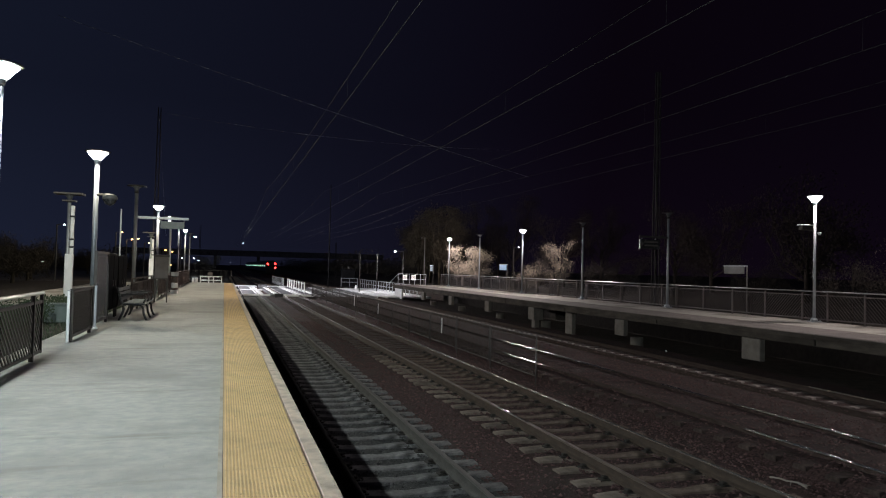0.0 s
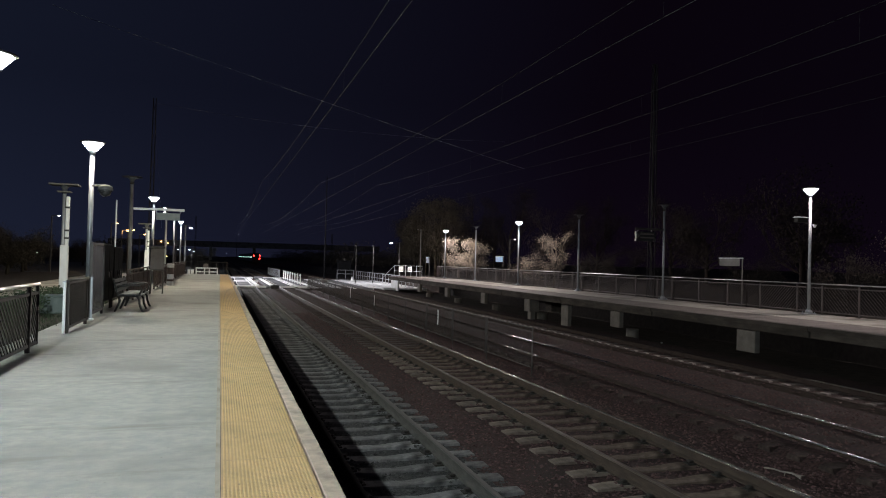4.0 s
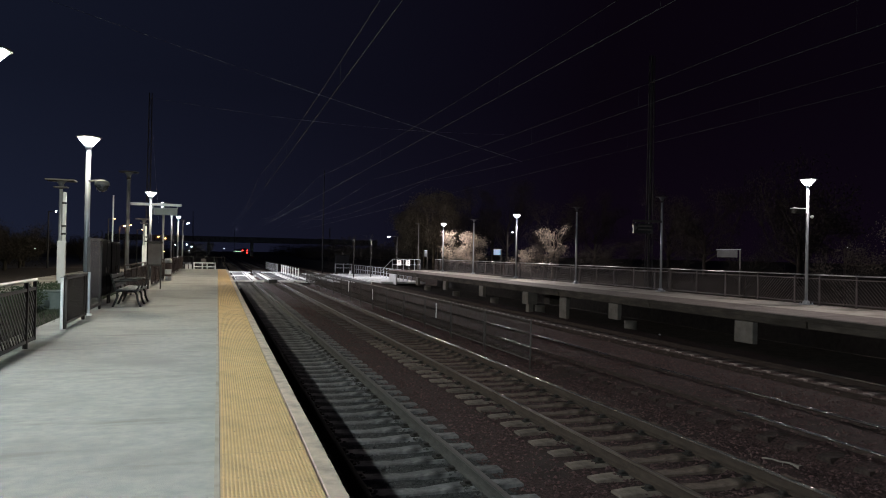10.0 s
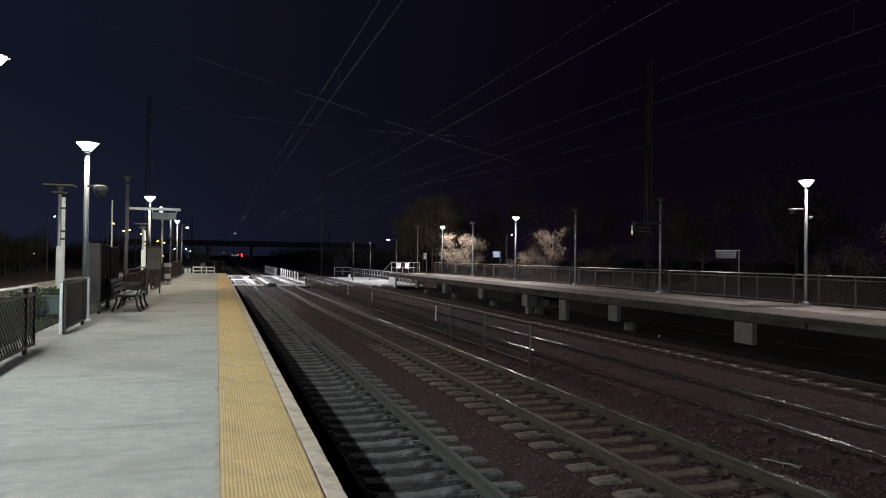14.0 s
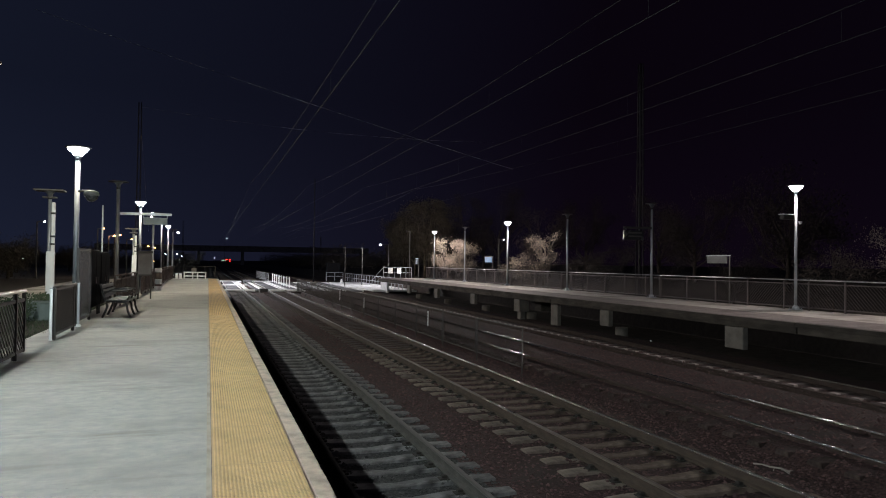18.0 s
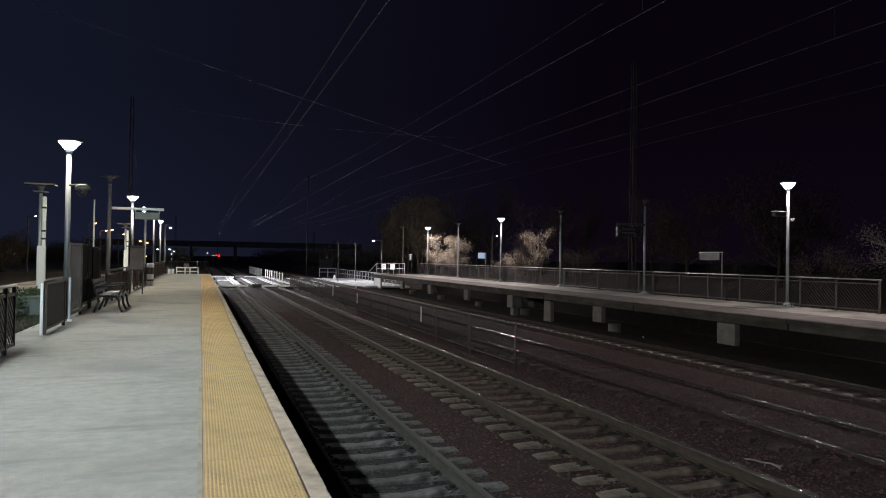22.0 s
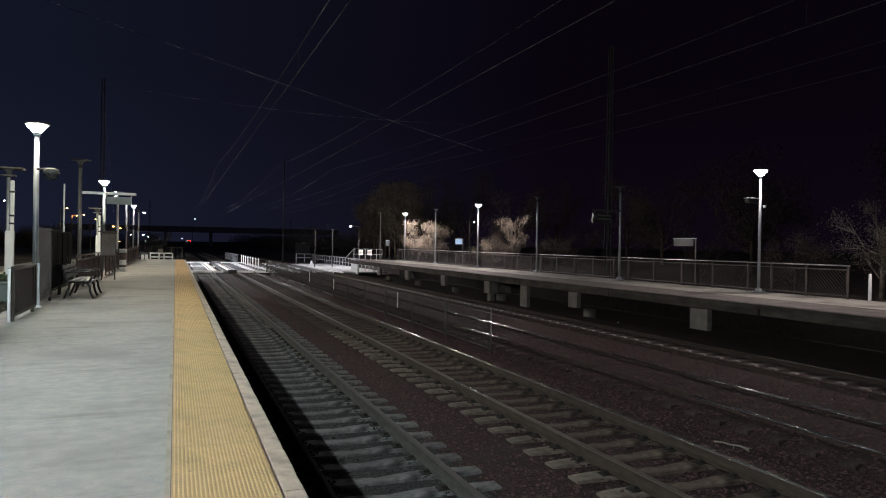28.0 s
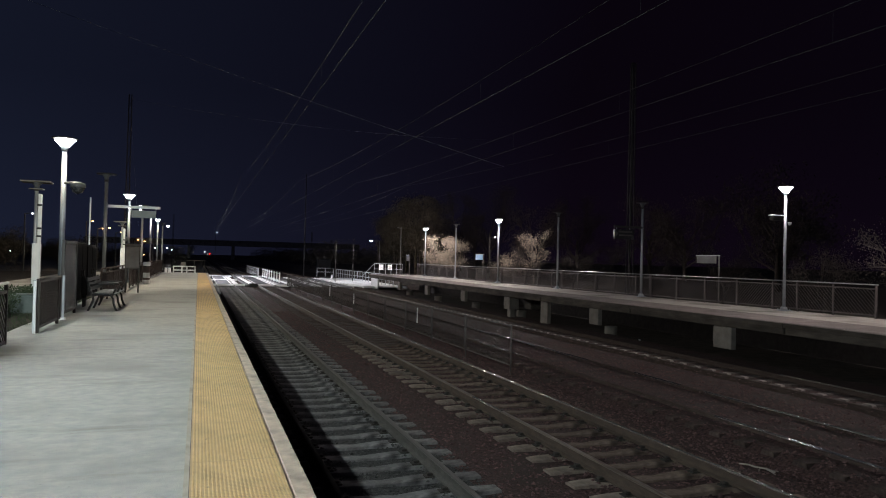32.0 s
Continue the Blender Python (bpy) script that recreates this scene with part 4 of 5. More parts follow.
def build_left_things():
    build_bench()
    # clear windscreen panel beside the lamp post
    scr = thing("windscreen_panel", -2.72, 17.25, 0, "hazed clear windscreen panel in a dark frame", "windscreen")
    for y in (0.0, 1.62):
        bm = bm_new()
        box(bm, -0.03, 0.03, y - 0.03, y + 0.03, 0, 1.72, 0.005)
        part("post", bm, DARK, scr)
    for z in (0.12, 1.68):
        bm = bm_new()
        box(bm, -0.02, 0.02, 0.03, 1.59, z - 0.03, z + 0.03)
        part("rail", bm, DARK, scr)
    bm = bm_new()
    box(bm, -0.008, 0.008, 0.03, 1.59, 0.15, 1.65)
    part("pane", bm, PANE, scr, "hazed clear panel").visible_shadow = False
    for py, label in ((14.17, "short white painted post at the fence end"), (16.98, "short pale post with a white foot beside the windscreen")):
        wp = thing("white_post", -2.655, py, 0, label, "post", "white posts by the fence panel")
        bm = bm_new()
        box(bm, -0.024, 0.024, -0.03, 0.015, 0, 0.93, 0.008)
        part("shaft", bm, WHITE_P if py < 15 else GALV, wp)
        bm = bm_new()
        box(bm, -0.028, 0.028, -0.034, 0.02, 0.93, 0.95, 0.006)
        part("cap", bm, GALV, wp)
        if py > 15:
            bm = bm_new()
            box(bm, -0.055, 0.055, -0.06, 0.045, 0, 0.05, 0.01)
            part("foot", bm, WHITE_P, wp)
    # dome camera on a bracket from the lamp post
    dc = thing("surveillance_camera", -2.75, 19.05, 3.02, "dark dome camera on a bracket from the lamp post", "camera", "cameras on the lamp posts")
    bm = bm_new()
    turned(bm, ((0.04, -0.15), (0.11, -0.11), (0.155, -0.02), (0.16, 0.0)), 18)
    part("dome", bm, SIGN_D, dc)
    bm = bm_new()
    turned(bm, ((0.17, 0.001), (0.18, 0.02), (0.16, 0.10), (0.06, 0.14)), 18)
    part("housing", bm, POLE_W, dc)
    bm = bm_new()
    rod(bm, (0, 0, 0.12), (-0.41, 0.78, 0.17), 0.028, 8)
    part("bracket", bm, POLE_W, dc)
    # dark cabinets behind the bench
    for y0, y1, h in ((19.35, 20.85, 1.70), (21.0, 22.7, 1.66)):
        cab = thing("equipment_cabinet", -2.76, y0, 0, "dark painted metal equipment cabinet behind the bench", "cabinet", "cabinets behind the bench")
        bm = bm_new()
        box(bm, -0.30, 0.0, 0, y1 - y0, 0.24, h, 0.015)
        part("body", bm, CAB_D, cab)
        for lx in (-0.27, -0.06):
            for ly in (0.03, y1 - y0 - 0.09):
                bm = bm_new()
                box(bm, lx, lx + 0.05, ly, ly + 0.06, 0, 0.24)
                part("leg", bm, BLACK, cab)
        for k in range(2):
            w = (y1 - y0) / 2
            bm = bm_new()
            box(bm, 0.001, 0.018, k * w + 0.03, (k + 1) * w - 0.03, 0.30, h - 0.06, 0.006)
            d = part("door", bm, CAB_D, cab)
            bm = bm_new()
            box(bm, 0.018, 0.04, (k + 0.5) * w + (0.25 if k == 0 else -0.28) * w, (k + 0.5) * w + (0.31 if k == 0 else -0.22) * w, 0.85, 1.0)
            part("handle", bm, DARK, d)
    # notice board on two legs
    nb = thing("notice_board", -2.24, 28.3, 0, "grey-brown notice board on two dark legs", "notice board")
    for x in (-0.21, 0.22):
        bm = bm_new()
        box(bm, x - 0.025, x + 0.025, 0.0, 0.05, 0, 1.78, 0.005)
        part("leg", bm, DARK, nb)
    bm = bm_new()
    box(bm, -0.23, 0.24, -0.05, -0.005, 0.92, 1.70, 0.01)
    part("panel", bm, BOARD, nb, "dull grey back panel")
    bm = bm_new()
    box(bm, -0.27, 0.28, -0.10, 0.08, 1.70, 1.79, 0.01)
    part("hood", bm, DARK, nb)
    bm = bm_new()
    box(bm, -0.25, 0.26, -0.06, 0.0, 0.87, 0.92, 0.006)
    part("lower_rail", bm, DARK, nb)
    # litter bin with bands
    bn = thing("litter_bin", -2.25, 36.2, 0, "round litter bin with white and brown bands", "litter bin")
    for z0, z1, m, r in ((0.0, 0.20, WHITE_P, 0.145), (0.20, 0.30, BROWN, 0.15), (0.30, 0.54, WHITE_P, 0.145), (0.54, 0.82, BROWN, 0.15), (0.86, 1.05, WHITE_P, 0.16)):
        bm = bm_new()
        turned(bm, ((r, z0), (r + 0.005, z0 + 0.02), (r + 0.005, z1 - 0.02), (r, z1)), 16)
        part("band" if z1 < 1 else "lid", bm, m, bn)
    bm = bm_new()
    rod(bm, (0, 0, 0.82), (0, 0, 0.86), 0.13, 12)
    part("neck", bm, BLACK, bn)

    # hanging sign on an arm, one on each platform
    def arm_sign(x, y, d, z, bright, label):
        s = thing("hanging_sign", x, y, z, label, "sign", "hanging platform signs")
        bm = bm_new()
        box(bm, min(0.05 * d, 1.55 * d), max(0.05 * d, 1.55 * d), -0.05, 0.05, -0.05, 0.05, 0.008)
        part("arm", bm, GALV if bright else MAST, s)
        for xx in (0.72, 1.42):
            bm = bm_new()
            rod(bm, (xx * d, 0, -0.05), (xx * d, 0, -0.14), 0.014, 6)
            part("hanger", bm, GALV, s)
        a, b = sorted((0.72 * d, 1.42 * d) if bright else (0.52 * d, 1.55 * d))
        h = 0.27 if bright else 0.44
        bm = bm_new()
        box(bm, a, b, -0.07, 0.07, -0.12 - h, -0.12, 0.012)
        body = part("case", bm, SIGN_G if bright else SIGN_D, s)
        bm = bm_new()
        if bright:
            box(bm, a + 0.03, b - 0.03, -0.076, -0.071, -0.09 - h, -0.15)
            part("face", bm, SIGN_G, body, "pale grey unlit face")
        else:
            bm.free()
            for k in range(2):
                bm = bm_new()
                box(bm, a + 0.22, b - 0.10, -0.076, -0.071, -0.20 - k * 0.16 - 0.07, -0.20 - k * 0.16)
                part("text_bar", bm, TEXT_D, body, "dim line of writing")
            bm = bm_new()
            v = [bm.verts.new(p) for p in ((a + 0.05, -0.075, -0.22), (a + 0.05, -0.075, -0.46), (a + 0.16, -0.075, -0.34))]
            bm.faces.new(v)
            part("arrow", bm, TEXT_D, body)
        if bright:
            for xx, zz in ((0.97, 0.075), (0.97, -0.09)):
                bm = bm_new()
                turned(bm, ((0.028, zz - 0.012), (0.05, zz), (0.028, zz + 0.012)), 12, (xx * d, 0))
                part("dome_lamp", bm, LIT_FAR, s, "small lit dome lamp")
    arm_sign(LAMP_X, 28.5, 1.2, 3.17, True, "pale hanging sign on a steel arm over the platform")
    arm_sign(19.55, 27.85, -1, 3.22, False, "dark hanging display sign with an arrow on an arm")

    # white bars and mesh screen at the end of the platform
    bar = thing("white_barrier", -1.75, 58.5, 0, "low white painted pipe barrier at the platform end", "barrier")
    for x in (0.0, 0.62, 0.98, 1.58):
        bm = bm_new()
        box(bm, x - 0.045, x + 0.045, -0.045, 0.045, 0, 0.5, 0.01)
        part("post", bm, WHITE_P, bar)
    for z in (0.16, 0.45):
        bm = bm_new()
        box(bm, -0.05, 1.63, -0.05, 0.05, z, z + 0.09, 0.01)
        part("rail", bm, WHITE_P, bar)
    bm = bm_new()
    box(bm, 0.52, 0.9, 0.06, 0.09, 0.35, 0.82, 0.01)
    part("sign_plate", bm, BOARD, bar, "small grey plate")
    for x in (-2.28, -2.02):
        bx = thing("utility_box", x, 58.3, 0, "small pale utility box at the platform end", "utility box", "boxes at the platform end")
        bm = bm_new()
        box(bm, -0.10, 0.10, -0.08, 0.08, 0, 0.36, 0.012)
        part("body", bm, WHITE_P, bx)
        bm = bm_new()
        box(bm, -0.12, 0.12, -0.1, 0.1, 0.36, 0.40, 0.01)
        part("lid", bm, GALV, bx)
    ef = thing("end_fence", -2.6, 59.1, 0, "grey mesh fence closing the platform end", "fence")
    for i in range(5):
        bm = bm_new()
        rod(bm, (i * 0.79, 0, 0), (i * 0.79, 0, 1.0), 0.025, 6)
        part("post", bm, MAST, ef)
    for z in (0.06, 0.97):
        bm = bm_new()
        rod(bm, (0, 0, z), (3.16, 0, z), 0.02, 6)
        part("rail", bm, MAST, ef)
    for i in range(32):
        bm = bm_new()
        box(bm, i * 0.1 - 0.006, i * 0.1 + 0.006, -0.006, 0.006, 0.06, 0.97)
        part("bar", bm, MAST, ef)


def build_right_things():
    # camera and speaker on the first far lamp post
    cm = thing("surveillance_camera", 19.45, 19.42, 3.24, "grey camera housing bracketed to the lamp post", "camera")
    bm = bm_new()
    box(bm, -0.56, -0.08, -0.09, 0.09, -0.08, 0.08, 0.02)
    part("housing", bm, DARK, cm)
    bm = bm_new()
    box(bm, -0.60, -0.06, -0.11, 0.11, 0.081, 0.11, 0.01)
    part("sunshield", bm, WHITE_P, cm)
    bm = bm_new()
    rod(bm, (-0.3, 0, -0.02), (0.02, 0, -0.1), 0.02, 6)
    part("bracket", bm, POLE_W, cm)
    sp = thing("loudspeaker", 19.66, 19.42, 3.06, "small white loudspeaker on the lamp post", "loudspeaker")
    bm = bm_new()
    turned(bm, ((0.03, -0.05), (0.06, 0.0), (0.07, 0.05)), 10, (0.06, 0))
    part("horn", bm, WHITE_P, sp)
    # name sign behind the fence
    def post_sign(x, y, w, z0, z1, mat, label, lines):
        s = thing("station_sign", x, y, -0.5, label, "sign", "signs behind the far fence")
        bm = bm_new()
        box(bm, -0.022, 0.022, -0.022, 0.022, 0, z1 + 0.52, 0.006)
        part("post", bm, POLE_W, s)
        bm = bm_new()
        box(bm, -0.03, 0.03, -0.03, w + 0.22, z1 + 0.50, z1 + 0.54)
        part("arm", bm, GALV, s)
        bm = bm_new()
        box(bm, -0.03, 0.03, 0.16, w + 0.16, z0 + 0.5, z1 + 0.5, 0.006)
        part("panel", bm, mat, s)
        if lines:
            bm = bm_new()
            box(bm, -0.036, -0.032, 0.26, w + 0.02, z0 + 0.60, z0 + 0.74)
            part("text_bar", bm, BROWN, s, "one line of dark writing")
    post_sign(20.5, 23.85, 1.2, 1.62, 1.93, SIGN_W, "white station name sign on a post behind the fence", False)
    post_sign(20.5, 49.5, 1.3, 1.58, 1.98, SIGN_BLUE, "small blue and white sign behind the fence", False)
    post_sign(20.5, 69.2, 0.9, 1.3, 1.9, SIGN_W, "small white notice behind the fence", False)
    # stairs landing and railings at the far end
    st = thing("stair_railing", 15.5, 65.2, 0.0, "galvanised pipe railing at the head of the stairs", "railing")
    for x in (0.35, 0.9, 1.45, 2.0, 2.55, 3.1):
        bm = bm_new()
        rod(bm, (x, 0, -0.02), (x, 0, 1.02), 0.025, 6)
        part("upright", bm, GALV, st)
    for z in (0.5, 1.0):
        bm = bm_new()
        rod(bm, (0.35, 0, z), (3.1, 0, z), 0.024, 6)
        part("rail", bm, GALV, st)
    bm = bm_new()
    rod(bm, (0.35, 0.0, 1.0), (-0.3, 2.2, -0.3), 0.025, 6)
    part("sloping_rail", bm, GALV, st)
    for x in (1.0, 1.85):
        nt = thing("warning_plate", 15.5 + x, 65.12, 0.42, "white warning plate wired to the stair railing", "sign", "plates on the stair railing")
        bm = bm_new()
        box(bm, -0.21, 0.21, -0.015, 0.0, 0, 0.5, 0.005)
        part("plate", bm, WHITE_P, nt)
        for k in range(3):
            bm = bm_new()
            box(bm, -0.15, 0.15, -0.019, -0.016, 0.13 + 0.11 * k, 0.155 + 0.11 * k)
            part("text_bar", bm, BOARD, nt)
    # tall wooden pole beyond the last lamp
    ps = thing("utility_pole", 19.9, 70.5, -1.3, "tall grey utility pole with a small lamp arm", "utility pole")
    bm = bm_new()
    rod(bm, (0, 0, 0), (0, 0, 6.1), 0.07, 8, 0.055)
    part("pole", bm, POLE_W, ps)
    bm = bm_new()
    rod(bm, (0, 0, 5.95), (-0.3, 0, 6.05), 0.02, 6)
    part("arm", bm, POLE_W, ps)
    bm = bm_new()
    box(bm, -0.42, -0.24, -0.06, 0.06, 6.02, 6.10, 0.02)
    part("lamp_head", bm, POLE_W, ps)
    # relay cabinet beyond the crossing
    cab = thing("relay_cabinet", 17.7, 104.0, -1.3, "dark trackside relay hut by the crossing", "cabinet")
    bm = bm_new()
    box(bm, -0.95, 0.95, 0, 1.4, 0, 2.45, 0.03)
    part("body", bm, CAB_D, cab)
    bm = bm_new()
    box(bm, -1.05, 1.05, -0.1, 1.5, 2.45, 2.58, 0.02)
    part("roof", bm, CAB_D, cab)
    bm = bm_new()
    turned(bm, ((0.14, 2.58), (0.16, 2.75), (0.06, 2.95)), 10, (0.1, 0.6))
    part("vent", bm, POLE_W, cab)
    lr = thing("low_railing", 15.5, 97.0, -1.25, "low two-rail pipe railing at the crossing corner", "railing")
    for x in (0.0, 1.15, 2.3):
        bm = bm_new()
        rod(bm, (x, 0, 0), (x, 0, 1.25), 0.045, 6)
        part("upright", bm, GALV, lr)
    for z in (0.7, 1.22):
        bm = bm_new()
        rod(bm, (0, 0, z), (2.3, 0, z), 0.045, 6)
        part("rail", bm, GALV, lr)
    ck = thing("marker_block", 15.6, 86.0, -1.2, "white tapered marker block on the crossing apron", "marker")
    bm = bm_new()
    turned(bm, ((0.20, 0.04), (0.19, 0.08), (0.09, 0.52), (0.07, 0.55)), 4)
    part("body", bm, WHITE_P, ck)
    bm = bm_new()
    box(bm, -0.22, 0.22, -0.22, 0.22, 0.0, 0.04)
    part("foot", bm, WHITE_P, ck)
    # a broken branch between the tracks
    jk = thing("branch_scrap", 7.75, 8.14, STONE_Z + 0.02, "pale broken branch lying in the ballast", "debris", rz=-162)
    bm = bm_new()
    bent(bm, ((0, -0.27, 0.03), (0.02, -0.12, 0.055), (0.035, 0.0, 0.05), (0.01, 0.15, 0.06), (0.0, 0.27, 0.035)), 0.013, 6)
    part("stem", bm, DEADWOOD, jk)
    for y0, dx, dy in ((0.05, 0.13, 0.05), (0.16, -0.11, 0.10), (-0.05, -0.09, 0.07), (0.2, 0.09, 0.12)):
        bm = bm_new()
        rod(bm, (0.02, y0, 0.045), (dx, y0 + dy, 0.03), 0.011, 5, 0.005)
        part("twig", bm, DEADWOOD, jk)
    # a scrap of white litter under the far platform
    rng = random.Random(61)
    jk = thing("crumpled_paper", 16.0, 22.85, -1.40, "small crumpled white paper lying on the ballast", "litter")
    bm = bm_new()
    bmesh.ops.create_icosphere(bm, subdivisions=2, radius=0.045)
    for v in bm.verts:
        v.co *= rng.uniform(0.65, 1.15)
        v.co.z = v.co.z * 0.8 + 0.03
    part("sheet", bm, WHITE_P, jk)


# ---- overhead line ----


def build_overhead():
    for n, cx in enumerate(TRACKS):
        w = thing("overhead_wire", cx, 0, 0, "thin overhead contact and carrier wires", "overhead wire", "overhead wires")
        zc = 5.08 + 0.06 * n
        bm = bm_new()
        rod(bm, (0, -30, zc), (0, 900, zc), 0.0065, 5)
        part("contact_wire", bm, WIRE, w)
        span = 62.0
        for s in range(-1, 12):
            bm = bm_new()
            y0 = 46 + (s - 1) * span
            pts = []
            for k in range(33):
                u = k / 32
                pts.append((0, y0 + u * span, zc + 1.25 - 0.75 * 4 * u * (1 - u)))
            bent(bm, pts, 0.0065, 5)
            part("carrier_wire", bm, WIRE, w)
        bm = bm_new()
        for s in range(-1, 5):
            y0 = 46 + (s - 1) * span
            for k in range(1, 10):
                u = k / 10
                rod(bm, (0, y0 + u * span, zc), (0, y0 + u * span, zc + 1.25 - 0.75 * 4 * u * (1 - u)), 0.0025, 4)
        tagged(part("droppers", bm, WIRE, w), kind="stuff")
    def mast(x, y, top):
        g = thing("catenary_mast", x, y, -1.6, "dark lattice steel catenary mast", "catenary mast", "catenary masts")
        for sx in (-0.14, 0.14):
            for sy in (-0.14, 0.14):
                bm = bm_new()
                rod(bm, (sx, sy, 0), (sx * 0.6, sy * 0.6, top + 1.6), 0.035, 4)
                part("leg", bm, MAST_D, g)
        bm = bm_new()
        for k in range(int((top + 1.2) / 0.95)):
            z = 0.3 + k * 0.95
            rod(bm, (-0.12, -0.12, z), (0.12, -0.12, z + 0.9), 0.015, 4)
            rod(bm, (0.12, 0.12, z), (-0.12, 0.12, z + 0.9), 0.015, 4)
        tagged(part("lacing", bm, MAST_D, g), kind="stuff")
        return g
    sp = thing("line_pole", 11.6, 82.0, -1.45, "tall dark pole on a block beside the crossing", "pole")
    bm = bm_new()
    rod(bm, (0, 0, 0.5), (0, 0, 12.5), 0.07, 8, 0.055)
    part("shaft", bm, CAB_D, sp)
    bm = bm_new()
    box(bm, -0.35, 0.35, -0.35, 0.35, 0.0, 0.55, 0.04)
    part("footing", bm, GRIME, sp)
    left = mast(-4.6, 52.0, 12.2)
    for x, y, top in ((21.6, 31.9, 12.2), (21.6, 143.0, 6.5), (-4.6, 143.0, 9.0)):
        mast(x, y, top)
    for a, b, sag, name in (((-6.4, 30.0, 10.9), (13.4, 30.0, 5.9), 0.1, "pull_off_wire"), ((-4.6, 52.0, 11.9), (21.6, 52.0, 11.2), 0.5, "span_wire"), ((-4.6, 52.0, 11.4), (-7.5, 100.0, 5.0), 0.0, "guy_wire")):
        a, b = Vector(a) - left.location, Vector(b) - left.location
        pts = [a + (b - a) * (k / 10) - Vector((0, 0, sag * 4 * (k / 10) * (1 - k / 10))) for k in range(11)]
        bm = bm_new()
        bent(bm, pts, 0.007, 5)
        part(name, bm, WIRE_L, left)


# ---- trees, distance ----


def tree(x, y, z, h, spread, leaves, size, mat, label, seed, group="trees beyond the platforms", trunk=0.12, low=0.25):
    rng = random.Random(seed)
    t = thing("tree", x, y, z, label, "tree", group)
    bm = bm_new()
    rod(bm, (0, 0, -0.3), (rng.uniform(-0.1, 0.1), 0, h * 0.5), trunk, 8, trunk * 0.6)
    tips = []
    for i in range(14):
        a = rng.uniform(0, 6.28)
        z0 = h * rng.uniform(0.2, 0.5)
        r = spread * rng.uniform(0.45, 0.95)
        mid = Vector((r * 0.5 * math.cos(a), r * 0.5 * math.sin(a), z0 + h * rng.uniform(0.08, 0.2)))
        end = Vector((r * math.cos(a), r * math.sin(a), h * rng.uniform(low + 0.1, 1.0)))
        rod(bm, (0, 0, z0), mid, trunk * 0.4, 5, trunk * 0.25)
        rod(bm, mid, end, trunk * 0.25, 5, 0.012)
        tips += [mid, end, (mid + end) / 2]
        for _ in range(4):
            e2 = end + Vector((rng.uniform(-1, 1), rng.uniform(-1, 1), rng.uniform(-0.6, 0.7))) * spread * 0.3
            rod(bm, (mid + end) / 2, e2, trunk * 0.12, 4, 0.006)
            tips += [e2, (e2 + end) / 2]
    # dim trees carry their leaf colour on the trunk, in place of shade
    part("trunk", bm, mat if mat in (LEAF_M, LEAF_D, LEAF_G, LEAF_S) else BARK, t)
    v, f = [], []
    for _ in range(leaves):
        c = rng.choice(tips)
        s = spread * 0.14
        p = Vector((c.x + rng.gauss(0, s), c.y + rng.gauss(0, s), max(h * low * 0.6, c.z + rng.gauss(0, s * 0.8))))
        q = Euler((rng.uniform(0, 6.28), rng.uniform(0, 6.28), rng.uniform(0, 6.28))).to_quaternion()
        r = size * rng.uniform(0.6, 1.3)
        k = len(v)
        for a, b in ((-1, 0), (0, -0.5), (1, 0), (0, 0.5)):
            v.append(tuple(p + q @ Vector((a * r, b * r, 0.15 * r * abs(a)))))
        f.append((k, k + 1, k + 2, k + 3))
    o = raw("crown", v, f, mat)
    o.parent = t
    return t


